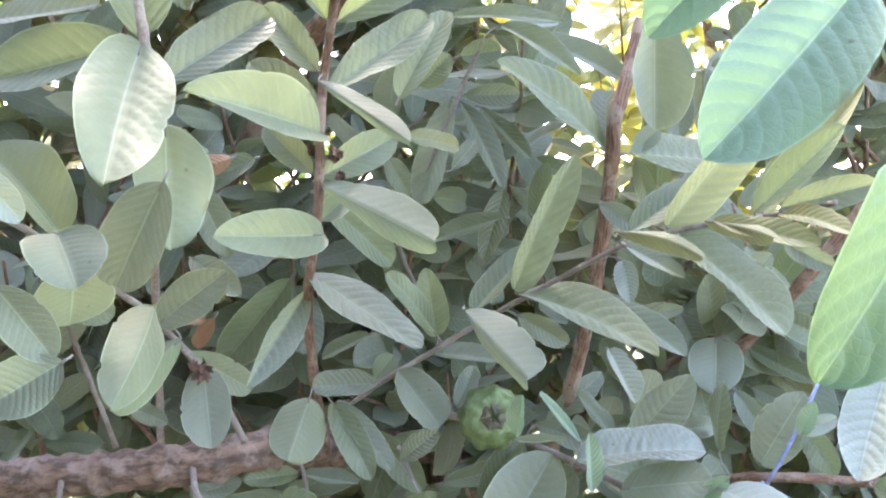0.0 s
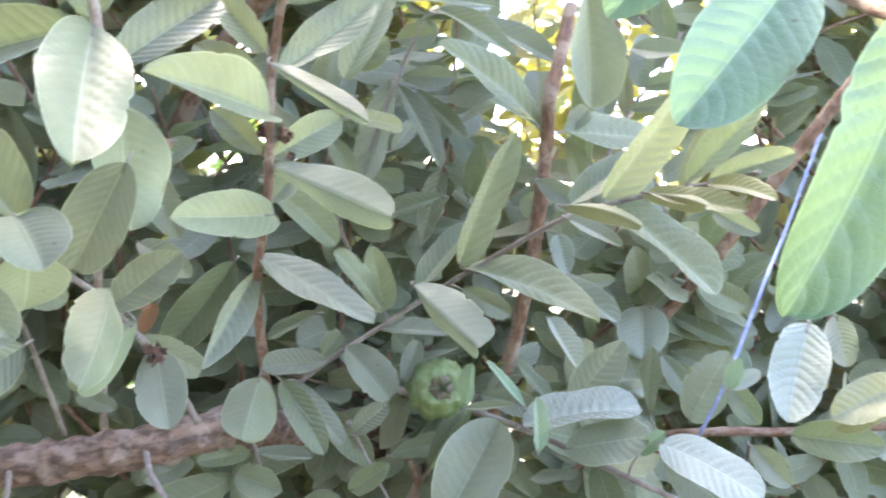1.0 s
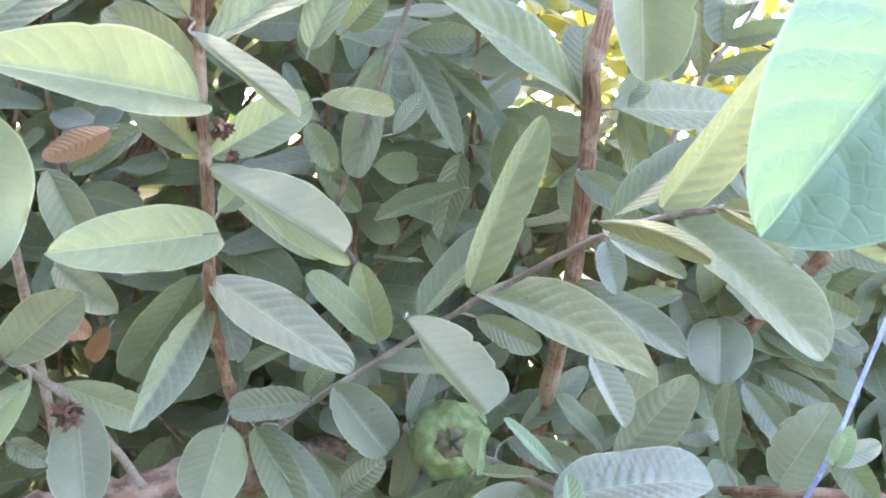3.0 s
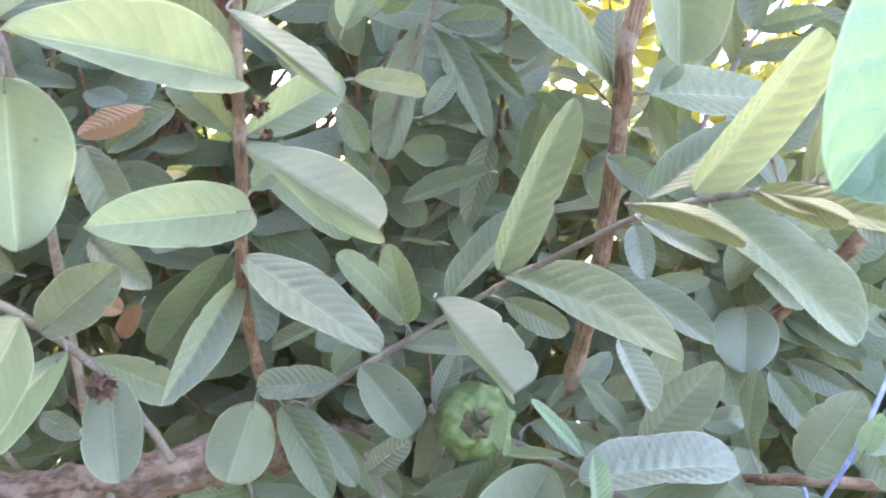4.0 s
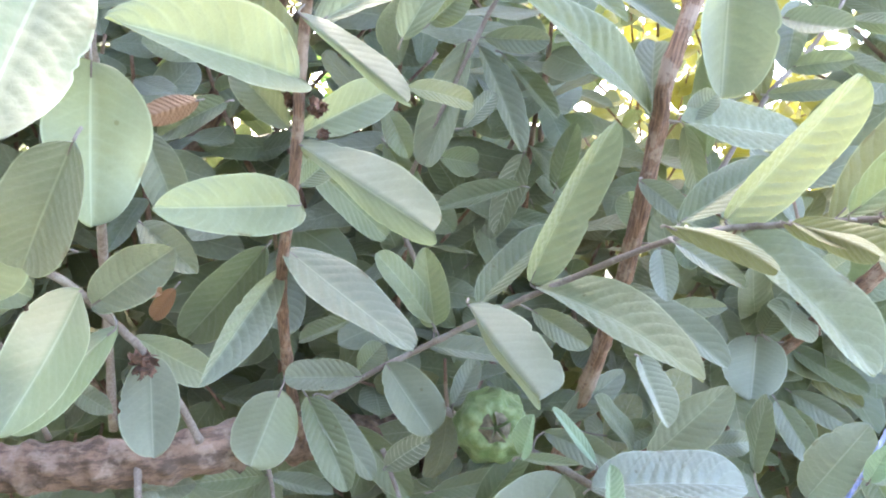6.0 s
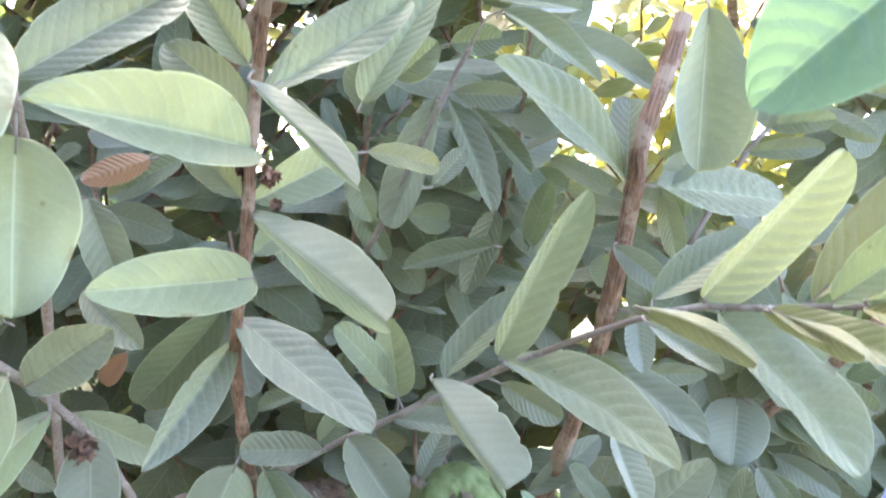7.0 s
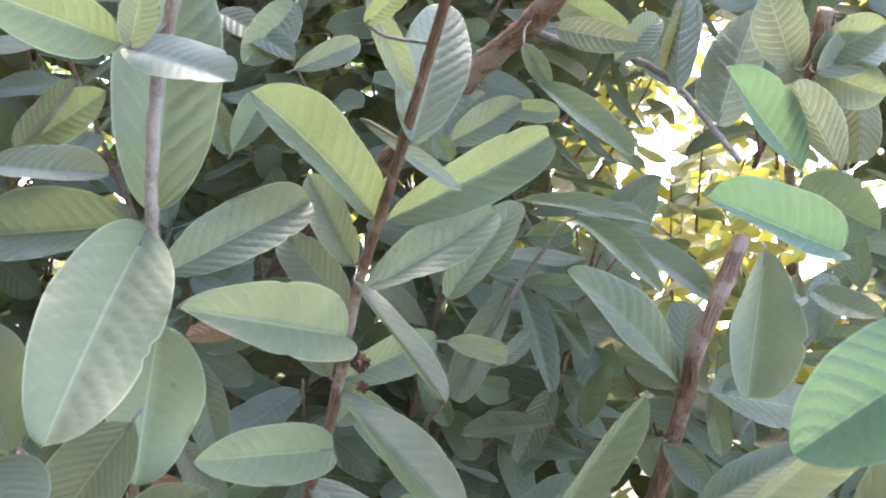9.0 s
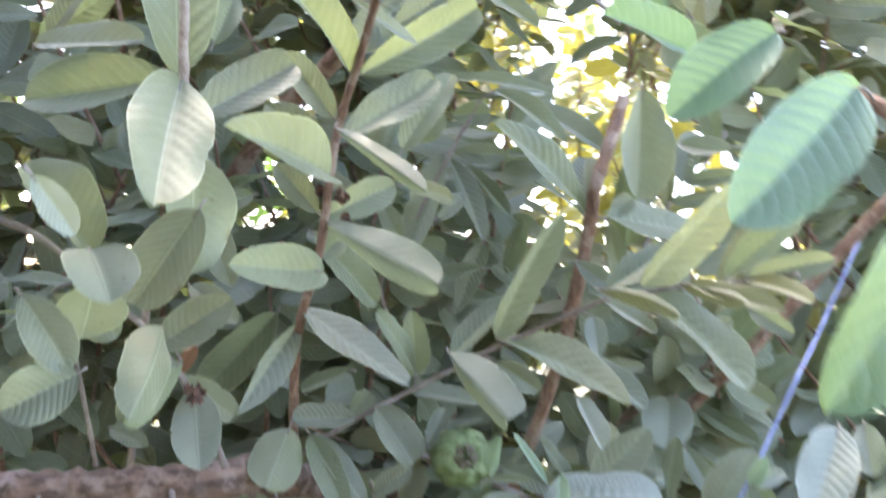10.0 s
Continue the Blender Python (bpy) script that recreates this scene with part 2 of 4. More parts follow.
def smooth_line(points, per=6):
    """Catmull-Rom through the points."""
    p = np.asarray(points, float)
    p = np.vstack([2 * p[0] - p[1], p, 2 * p[-1] - p[-2]])
    out = []
    for i in range(1, len(p) - 2):
        for s in np.arange(per) / per:
            a, b, c, d = p[i - 1:i + 3]
            out.append(0.5 * (2 * b + (c - a) * s + (2 * a - 5 * b + 4 * c - d) * s * s + (3 * b - a - 3 * c + d) * s ** 3))
    out.append(p[-2])
    return np.array(out)


def tube(line, radii, sides=12, rough=0.0, relief=1.0):
    """Verts, faces and uvs of a closed tube along a line."""
    line = np.asarray(line)
    ahead = np.gradient(line, axis=0)
    ahead /= np.linalg.norm(ahead, axis=1)[:, None]
    ref = np.array([0.31, -0.9, 0.23])
    right = np.cross(ahead, ref)
    right /= np.linalg.norm(right, axis=1)[:, None]
    up = np.cross(right, ahead)
    ang = np.linspace(0, 2 * np.pi, sides, endpoint=False)
    n = len(line)
    bumps = (1 + rough * rng.normal(size=(n, sides))) * relief
    ring = (np.cos(ang)[None, :, None] * right[:, None] + np.sin(ang)[None, :, None] * up[:, None]) * (np.asarray(radii)[:, None] * bumps)[..., None]
    verts = (line[:, None] + ring).reshape(-1, 3)
    faces = [(i * sides + j, i * sides + (j + 1) % sides, (i + 1) * sides + (j + 1) % sides, (i + 1) * sides + j) for i in range(n - 1) for j in range(sides)]
    faces += [tuple(range(sides))[::-1], tuple(range((n - 1) * sides, n * sides))]
    length = np.r_[0, np.cumsum(np.linalg.norm(np.diff(line, axis=0), axis=1))]
    circ = 2 * np.pi * float(np.mean(radii))
    tile = max(circ, 1e-4)
    uvs = np.stack([np.tile(np.minimum(ang, 2 * np.pi - ang) / np.pi, n), np.repeat(length / tile * 2, sides)], -1)
    return verts, faces, uvs


def bark_relief(length, sides, flake, run):
    """Raised strips and flakes of bark round a branch: a factor for each ring and side."""
    around = np.linspace(0, 2 * np.pi, sides, endpoint=False)
    field = np.zeros((len(length), sides))
    for k in range(26):
        turns = int(rng.integers(1, 9))
        field += np.sin(turns * around[None] + length[:, None] / run * rng.uniform(1.5, 9) + rng.uniform(0, 6.3)) / (1 + 0.12 * turns)
    field /= field.std()
    ledge = 1 / (1 + np.exp(-7 * (field - 0.25)))
    return 1 + flake * (0.5 * field + 1.6 * ledge)


def bough(key, r0, r1, points, name="branch", material=None, label="", rough=0.05, nodes=0.045, flake=0.0, run=0.02, sides=14):
    """A branch: a knobbly tapered tube, thicker at its leaf nodes, with flaking bark where it is old."""
    line = smooth_line(points, 9 if not flake else 26)
    length = np.r_[0, np.cumsum(np.linalg.norm(np.diff(line, axis=0), axis=1))]
    radii = np.interp(length, (0, length[-1]), (r0, r1))
    knob = np.abs(np.mod(length / nodes, 1) - 0.5) * 2
    radii = radii * (1 + 0.16 * np.clip((knob - 0.75) / 0.25, 0, 1))
    if not flake:
        line = line + rng.normal(size=line.shape) * min(0.0004, 0.06 * r0)
    verts, faces, uvs = tube(line, radii, sides, rough, bark_relief(length, sides, flake, run) if flake else 1.0)
    ob = link_mesh(name, verts, faces, [material or BARK], tree, uvs)
    if label:
        tagged(ob, label)
    BOUGHS[key] = (ob, line)
    return ob


QUILT = 0.025


def blade(length, width, fold=0.2, sag=0.0, sway=0.0, rows=115, cols=13, quilt=QUILT, seed=0, foot=None, end=None):
    """A leaf blade from its base at the origin to its tip on +y, upper side +z: verts, faces, uvs."""
    r = np.random.default_rng(seed)
    v = np.linspace(0, 1, rows)
    v = 0.7 * v + 0.3 * (0.5 - 0.5 * np.cos(np.pi * v))
    u = np.linspace(-1, 1, cols)
    wide, blunt = r.uniform(0.46, 0.66), r.uniform(0.42, 0.58)
    foot, end = foot or wide, end or blunt
    half = v ** foot * (1 - v) ** end
    half = half / half.max() * width / 2
    U_, V_ = np.meshgrid(u, v)
    edge = 1 + 0.007 * np.sin(V_ * r.uniform(20, 34) + r.uniform(0, 6)) * np.abs(U_) ** 4 + 0.02 * np.sin(V_ * 7 + r.uniform(0, 6))
    bite = r.uniform(0, 1, 2)
    for spot in bite[: int(r.integers(0, 3))]:
        edge = edge - r.uniform(0.04, 0.11) * np.exp(-((V_ - 0.15 - 0.7 * spot) / 0.025) ** 2) * (np.sign(U_) == np.sign(r.uniform(-1, 1))) * np.abs(U_) ** 5
    x = U_ * half[:, None] * edge
    y = V_ * length
    a = np.abs(x)
    z = a * math.sin(fold) - r.uniform(0.10, 0.40) * a * a / max(width, 1e-4) * (1 if fold >= 0 else -1)
    x = x * math.cos(fold)
    veins = 11 * V_ - 2.2 * np.abs(U_) ** 1.25
    veins = veins + 0.10 * np.sin(V_ * r.uniform(9, 17) + r.uniform(0, 6)) + np.where(U_ < 0, r.uniform(0, 0.5), 0.0) * np.clip(np.abs(U_) * 4, 0, 1)
    quilt = quilt * r.uniform(0.6, 1.2)
    z = z + quilt * width * (2 * np.abs(np.sin(np.pi * veins)) - 1) * np.clip(np.abs(U_) * 1.6, 0, 1) * (1 - 0.92 * np.abs(U_) ** 2.5) * np.sin(np.pi * np.clip(V_ * 1.04, 0, 1)) ** 0.5
    z = z + width * 0.045 * np.abs(U_) ** 2 * np.sin(V_ * r.uniform(6, 11) + np.sign(U_) * r.uniform(0.5, 2) + r.uniform(0, 6))
    arch = 4 * V_ * (1 - V_)
    droop = sag + r.uniform(-0.03, 0.06)
    z = z + droop * length * arch
    x = x + (sway + r.uniform(-0.012, 0.012)) * length * arch
    verts = np.stack([x, y, z], -1).reshape(-1, 3)
    faces = [(i * cols + j, i * cols + j + 1, (i + 1) * cols + j + 1, (i + 1) * cols + j) for i in range(rows - 1) for j in range(cols - 1)]
    uvs = np.stack([(U_ + 1) / 2, V_], -1).reshape(-1, 2)
    return verts, faces, uvs


def leaf_frame(base, tip, roll, towards=(0, -1, 0)):
    """The leaf's axes: y to its tip, z its upper side, turned by roll degrees from the way it faces."""
    base, tip = Vector(base), Vector(tip)
    y = (tip - base).normalized()
    z = Vector(towards)
    z = (z - y * z.dot(y)).normalized()
    z = Matrix.Rotation(radians(roll), 3, y) @ z
    x = y.cross(z)
    return Matrix(((x.x, y.x, z.x, base.x), (x.y, y.y, z.y, base.y), (x.z, y.z, z.z, base.z), (0, 0, 0, 1)))


leaf_count = [0]


def leaf(base, tip, width, roll, fold, material, sag=0.0, sway=0.0, name="leaf", label="", foot=None, end=None, quilt=QUILT):
    """One leaf of its own shape on the nearest branch, with the stalk that joins it there."""
    owner, line = min(BOUGHS.values(), key=lambda b: np.linalg.norm(b[1] - np.array(base), axis=1).min())
    leaf_count[0] += 1
    m = leaf_frame(base, tip, roll)
    length = (Vector(tip) - Vector(base)).length
    verts, faces, uvs = blade(length, width, fold, sag, sway, quilt=quilt, seed=leaf_count[0], foot=foot, end=end)
    if quilt <= 0.018:
        material = SMOOTH.get(material, material)
    slots = [0] * len(faces)
    inv = m.inverted()
    # stalk from the nearest place of the branch
    gaps = np.linalg.norm(line - np.array(base), axis=1)
    root = Vector(line[int(gaps.argmin())])
    start = inv @ root
    if start.length > 0.035:
        start = Vector((0, -0.005, -0.004))
    if start.length > 0.001:
        mid = start * 0.4 + Vector((0, -0.15 * start.length, 0))
        stalk = smooth_line([tuple(start), tuple(mid), (0, 0, -0.0003), (0, 0.10 * length, -0.0004)], 3)
        sv, sf, su = tube(stalk, np.linspace(0.0009, 0.0006, len(stalk)), 6)
        off = len(verts)
        verts, uvs = np.vstack([verts, sv]), np.vstack([uvs, su])
        faces = faces + [tuple(i + off for i in q) for q in sf]
        slots = slots + [1] * len(sf)
    ob = link_mesh(name, verts, faces, [material, GREEN_TWIG], owner, uvs, slots)
    ob.matrix_basis = m
    if label:
        tagged(ob, label)
    return ob


trunk_line = [(0.02, 1.05, -0.05), (0.03, 1.03, 0.35), (0.0, 0.99, 0.75), (0.03, 0.95, 1.10), (0.02, 0.93, 1.30)]
bough("trunk", 0.055, 0.030, trunk_line, "trunk", BARK_GREY, "smooth grey-brown trunk with peeling bark", 0.03, 0.3)

bough("stem1", 0.0042, 0.0023, [(-0.093, 0.720, 1.344), (-0.095, 0.672, 1.411), (-0.092, 0.625, 1.477), (-0.076, 0.573, 1.543), (-0.071, 0.552, 1.603), (-0.067, 0.540, 1.636), (-0.053, 0.495, 1.676), (-0.040, 0.450, 1.717), (-0.030, 0.415, 1.749), (-0.025, 0.390, 1.764)], rough=0.01, flake=0.03, run=0.05, sides=22)
bough("stem2", 0.0068, 0.0054, [(0.096, 0.900, 1.170), (0.116, 0.800, 1.313), (0.132, 0.755, 1.398), (0.142, 0.700, 1.485), (0.149, 0.660, 1.587), (0.148, 0.645, 1.621), (0.161, 0.655, 1.665), (0.173, 0.665, 1.709)], rough=0.012, flake=0.05, run=0.06, sides=30)
bough("stem0", 0.0032, 0.003, [(-0.248, 0.740, 1.331), (-0.219, 0.640, 1.502), (-0.170, 0.520, 1.574), (-0.155, 0.475, 1.607), (-0.160, 0.462, 1.638), (-0.159, 0.448, 1.663), (-0.157, 0.430, 1.704), (-0.142, 0.400, 1.727), (-0.138, 0.390, 1.745)], material=PALE_STEM)
bough("twig_left", 0.0027, 0.002, [(-0.139, 0.620, 1.367), (-0.151, 0.605, 1.399), (-0.169, 0.587, 1.434), (-0.188, 0.545, 1.472), (-0.203, 0.520, 1.490), (-0.236, 0.470, 1.528), (-0.252, 0.440, 1.538)], name="twig", material=GREEN_TWIG)
bough("twig_mid", 0.0021, 0.0017, [(-0.089, 0.700, 1.367), (-0.039, 0.675, 1.406), (-0.003, 0.660, 1.430), (0.049, 0.635, 1.465), (0.099, 0.610, 1.496), (0.141, 0.575, 1.522), (0.171, 0.565, 1.532), (0.189, 0.530, 1.537), (0.233, 0.500, 1.545), (0.247, 0.470, 1.549)], name="twig", material=GREEN_TWIG)
bough("branch_top", 0.0112, 0.008, [(-0.284, 0.950, 1.525), (-0.177, 0.850, 1.678), (-0.098, 0.750, 1.741), (-0.066, 0.700, 1.764), (-0.033, 0.660, 1.798), (-0.002, 0.630, 1.823), (0.019, 0.600, 1.842)])
bough("twig_top", 0.0030, 0.0016, [(-0.004, 0.632, 1.828), (0.016, 0.630, 1.820), (0.037, 0.625, 1.817), (0.057, 0.620, 1.815), (0.067, 0.615, 1.810), (0.083, 0.605, 1.802), (0.099, 0.595, 1.790), (0.114, 0.580, 1.770), (0.125, 0.565, 1.753), (0.136, 0.550, 1.735)], name="twig", material=GREEN_TWIG)
bough("twig_high", 0.0055, 0.005, [(0.178, 0.600, 1.781), (0.177, 0.580, 1.810), (0.175, 0.560, 1.836)], name="twig")
bough("branch_thick", 0.017, 0.014, [(0.016, 0.930, 1.295), (-0.086, 0.780, 1.325), (-0.128, 0.660, 1.352), (-0.181, 0.630, 1.347), (-0.245, 0.620, 1.341), (-0.323, 0.620, 1.333), (-0.468, 0.640, 1.307)], material=BARK_GREY, rough=0.012, flake=0.055, run=0.02, sides=40)
bough("twig_low", 0.003, 0.0022, [(0.019, 0.740, 1.367), (0.092, 0.680, 1.355), (0.155, 0.630, 1.336), (0.194, 0.600, 1.320), (0.232, 0.580, 1.305)], name="twig", material=GREEN_TWIG)
bough("twig_right", 0.0045, 0.0035, [(0.236, 0.780, 1.296), (0.288, 0.700, 1.327), (0.364, 0.660, 1.335), (0.433, 0.620, 1.347)], name="twig")
bough("branch_right", 0.0062, 0.0055, [(0.272, 0.860, 1.370), (0.315, 0.800, 1.442), (0.339, 0.742, 1.496), (0.376, 0.700, 1.564), (0.408, 0.670, 1.619), (0.433, 0.650, 1.658)], rough=0.012, flake=0.04, run=0.05, sides=26)
bough("twig_back", 0.0022, 0.0016, [(0.006, 0.800, 1.441), (-0.031, 0.760, 1.518), (-0.016, 0.700, 1.557), (0.006, 0.685, 1.608), (0.028, 0.670, 1.659), (0.038, 0.660, 1.679)], name="twig", material=GREEN_TWIG)
bough("twig_near", 0.003, 0.0026, [(0.163, 0.270, 1.615), (0.179, 0.240, 1.591), (0.173, 0.200, 1.574), (0.165, 0.160, 1.557)], name="twig")
bough("twig_far", 0.0024, 0.0018, [(0.226, 0.800, 1.559), (0.265, 0.800, 1.636), (0.296, 0.800, 1.676), (0.321, 0.800, 1.720)], name="twig", material=GREEN_TWIG)
bough("twig_side", 0.002, 0.0014, [(-0.240, 0.620, 1.361), (-0.236, 0.570, 1.414), (-0.237, 0.540, 1.454), (-0.238, 0.530, 1.470)], name="twig", material=GREEN_TWIG)
bough("stub_one", 0.0028, 0.0018, [(-0.180, 0.620, 1.350), (-0.170, 0.600, 1.333), (-0.152, 0.580, 1.317)], name="twig", material=GREEN_TWIG)
bough("stub_two", 0.0026, 0.0018, [(-0.276, 0.610, 1.347), (-0.274, 0.600, 1.333), (-0.272, 0.590, 1.319)], name="twig", material=GREEN_TWIG)
bough("twig_down", 0.0018, 0.0012, [(-0.024, 0.680, 1.352), (-0.005, 0.660, 1.318), (0.011, 0.650, 1.289)], name="twig", material=GREEN_TWIG)
bough("twig_foot", 0.0018, 0.0012, [(-0.106, 0.660, 1.350), (-0.098, 0.655, 1.329), (-0.091, 0.650, 1.293)], name="twig", material=GREEN_TWIG)
leaf((-0.072, 0.575, 1.528), (-0.126, 0.488, 1.525), 0.040, 12, 0.51, G, foot=0.42, end=0.62)
leaf((-0.078, 0.567, 1.566), (0.011, 0.480, 1.523), 0.043, 16, -0.75, U, foot=0.85, end=0.42, quilt=0.012)
leaf((-0.089, 0.620, 1.498), (0.000, 0.578, 1.447), 0.045, -56, 0.37, U, foot=0.5, end=0.55, quilt=0.03)
leaf((-0.093, 0.625, 1.483), (-0.125, 0.568, 1.417), 0.038, -30, 0.85, U, foot=0.6, end=0.7, quilt=0.03)
leaf((-0.069, 0.530, 1.630), (-0.002, 0.455, 1.580), 0.022, 26, -0.87, U, foot=0.7, end=0.5, quilt=0.004)
leaf((-0.071, 0.550, 1.598), (-0.124, 0.425, 1.603), 0.053, 22, 0.74, G, foot=0.5, end=0.6, quilt=0.03)
leaf((-0.061, 0.510, 1.666), (-0.110, 0.425, 1.704), 0.048, 31, 0.82, T, foot=0.6, end=0.42, quilt=0.03)
leaf((-0.040, 0.460, 1.699), (-0.040, 0.500, 1.784), 0.041, 16, 0.54, U)
leaf((-0.053, 0.510, 1.665), (0.026, 0.535, 1.730), 0.042, 20, 0.72, T, foot=0.6, end=0.4, quilt=0.04)
leaf((-0.064, 0.545, 1.627), (0.001, 0.595, 1.690), 0.041, -14, 0.58, G)
leaf((-0.020, 0.590, 1.630), (0.015, 0.615, 1.701), 0.033, -7, 0.58, G)
leaf((-0.072, 0.540, 1.639), (-0.113, 0.560, 1.689), 0.029, 8, 0.58, G)
leaf((-0.073, 0.555, 1.613), (-0.126, 0.570, 1.651), 0.031, 8, 0.36, U)
leaf((-0.068, 0.470, 1.709), (-0.015, 0.495, 1.685), 0.012, -33, 0.4, U)
leaf((-0.080, 0.570, 1.572), (-0.115, 0.570, 1.605), 0.026, 7, 0.58, U)
leaf((-0.075, 0.580, 1.570), (-0.024, 0.610, 1.604), 0.033, 10, 0.6, G)
leaf((-0.078, 0.600, 1.539), (-0.064, 0.620, 1.557), 0.023, 12, 0.58, T)
leaf((-0.041, 0.672, 1.406), (-0.094, 0.660, 1.404), 0.031, 30, 0.68, U, foot=0.6, end=0.4, quilt=0.046)
leaf((-0.095, 0.655, 1.396), (-0.106, 0.625, 1.351), 0.053, -7, -0.57, G, foot=0.5, end=0.5, quilt=0.012)
leaf((-0.078, 0.665, 1.390), (-0.042, 0.640, 1.334), 0.031, -18, 0.58, T)
leaf((-0.075, 0.670, 1.389), (-0.027, 0.655, 1.338), 0.028, -40, 0.58, U)
leaf((-0.122, 0.700, 1.491), (-0.187, 0.725, 1.413), 0.047, -9, 0.58, T)
leaf((-0.089, 0.640, 1.561), (-0.032, 0.690, 1.505), 0.038, -33, 0.58, T)
leaf((-0.063, 0.420, 1.741), (-0.042, 0.400, 1.755), 0.013, 28, 0.6, T)
leaf((-0.069, 0.440, 1.761), (-0.045, 0.460, 1.724), 0.017, -6, 0.66, U, foot=0.5)
leaf((-0.161, 0.460, 1.637), (-0.142, 0.368, 1.547), 0.055, -40, 0.46, T, foot=0.5, end=0.5, quilt=0.018)
leaf((-0.154, 0.475, 1.617), (-0.100, 0.520, 1.670), 0.043, -3, 0.61, U, foot=0.55, end=0.42)
leaf((-0.170, 0.465, 1.638), (-0.265, 0.480, 1.618), 0.050, 17, 0.65, T, quilt=0.02)
leaf((-0.171, 0.485, 1.647), (-0.200, 0.510, 1.798), 0.061, 30, 0.38, T, foot=0.5, end=0.5)
leaf((-0.150, 0.470, 1.591), (-0.141, 0.457, 1.516), 0.057, -45, 0.61, G, foot=0.45, end=0.55, quilt=0.015)
leaf((-0.158, 0.395, 1.709), (-0.185, 0.340, 1.706), 0.031, -21, 0.62, T, quilt=0.02)
leaf((-0.155, 0.395, 1.707), (-0.098, 0.370, 1.694), 0.027, -33, 0.38, P, foot=0.5, end=0.4, quilt=0.01)
leaf((-0.149, 0.385, 1.705), (-0.142, 0.372, 1.730), 0.019, 44, 0.63, U)
leaf((-0.262, 0.500, 1.669), (-0.249, 0.520, 1.717), 0.020, -3, 0.58, Y)
leaf((-0.289, 0.550, 1.679), (-0.229, 0.520, 1.714), 0.030, 26, 0.58, T)
leaf((-0.266, 0.490, 1.659), (-0.186, 0.460, 1.660), 0.030, -31, 0.58, U)
leaf((-0.131, 0.417, 1.553), (-0.176, 0.464, 1.494), 0.045, -15, 0.62, D, foot=0.45, end=0.5)
leaf((-0.168, 0.580, 1.565), (-0.139, 0.570, 1.511), 0.030, -20, 0.58, U)
leaf((-0.169, 0.508, 1.479), (-0.159, 0.419, 1.430), 0.043, -57, -0.56, T, foot=0.45, end=0.7, quilt=0.012)
leaf((-0.161, 0.535, 1.456), (-0.168, 0.440, 1.425), 0.033, -29, -0.72, T, quilt=0.012)
leaf((-0.161, 0.585, 1.429), (-0.145, 0.555, 1.377), 0.039, -6, 0.34, U, foot=0.55, end=0.5, quilt=0.008)
leaf((-0.190, 0.420, 1.524), (-0.169, 0.400, 1.495), 0.047, -40, 0.47, U, foot=0.4, end=0.5, quilt=0.008)
leaf((-0.204, 0.470, 1.506), (-0.216, 0.490, 1.468), 0.050, -46, 0.30, U, foot=0.4, end=0.55, quilt=0.008)
leaf((-0.201, 0.450, 1.521), (-0.253, 0.460, 1.573), 0.063, 46, 0.91, G, foot=0.5, end=0.5, quilt=0.015)
leaf((-0.182, 0.550, 1.464), (-0.129, 0.530, 1.502), 0.036, 9, 0.58, D)
leaf((-0.178, 0.600, 1.438), (-0.140, 0.640, 1.405), 0.030, -26, 0.58, U)
leaf((-0.230, 0.430, 1.495), (-0.206, 0.450, 1.452), 0.033, -27, 0.58, D)
leaf((-0.200, 0.450, 1.451), (-0.238, 0.440, 1.426), 0.040, -8, 0.58, U)
leaf((-0.192, 0.340, 1.554), (-0.177, 0.360, 1.529), 0.019, -24, 0.58, P)
leaf((-0.245, 0.660, 1.384), (-0.206, 0.640, 1.375), 0.020, -28, 0.58, T)
leaf((-0.241, 0.500, 1.494), (-0.201, 0.520, 1.471), 0.030, -15, 0.58, U)
leaf((-0.176, 0.600, 1.509), (-0.133, 0.580, 1.483), 0.026, -19, 0.58, U)
leaf((-0.212, 0.580, 1.492), (-0.247, 0.600, 1.496), 0.028, 14, 0.58, T)
leaf((0.069, 0.620, 1.488), (0.112, 0.600, 1.591), 0.043, 23, 0.80, G, foot=0.5, end=0.6, quilt=0.05, sway=-0.03)
leaf((0.074, 0.620, 1.485), (0.164, 0.552, 1.446), 0.050, -52, 0.47, G, foot=0.5, end=0.6, quilt=0.05, sway=-0.05)
leaf((0.172, 0.565, 1.537), (0.228, 0.540, 1.618), 0.052, 34, 0.55, G, foot=0.5, end=0.5, quilt=0.04)
leaf((0.177, 0.550, 1.530), (0.226, 0.488, 1.470), 0.049, -35, 0.53, G, foot=0.5, end=0.5, quilt=0.046)
leaf((0.133, 0.540, 1.532), (0.176, 0.490, 1.516), 0.021, -16, -0.88, Y, foot=0.5, end=0.45, sway=-0.06)
leaf((0.141, 0.550, 1.523), (0.178, 0.540, 1.502), 0.017, -29, 0.58, P)
leaf((0.148, 0.575, 1.533), (0.206, 0.600, 1.573), 0.030, -35, 0.58, T)
leaf((0.183, 0.510, 1.539), (0.206, 0.455, 1.528), 0.020, -10, -0.90, Y, foot=0.5, end=0.5, sway=-0.05)
leaf((0.030, 0.605, 1.473), (0.074, 0.550, 1.430), 0.056, 26, -0.88, U, foot=0.55, end=0.27, quilt=0.001)
leaf((0.037, 0.640, 1.468), (0.088, 0.680, 1.521), 0.033, -44, 0.58, T)
leaf((0.006, 0.655, 1.452), (-0.030, 0.610, 1.500), 0.026, 49, 0.35, T)
leaf((0.008, 0.665, 1.448), (-0.001, 0.640, 1.504), 0.030, 5, 0.58, T)
leaf((-0.024, 0.665, 1.418), (0.012, 0.655, 1.374), 0.044, -31, 0.59, U, foot=0.6, end=0.42, quilt=0.012)
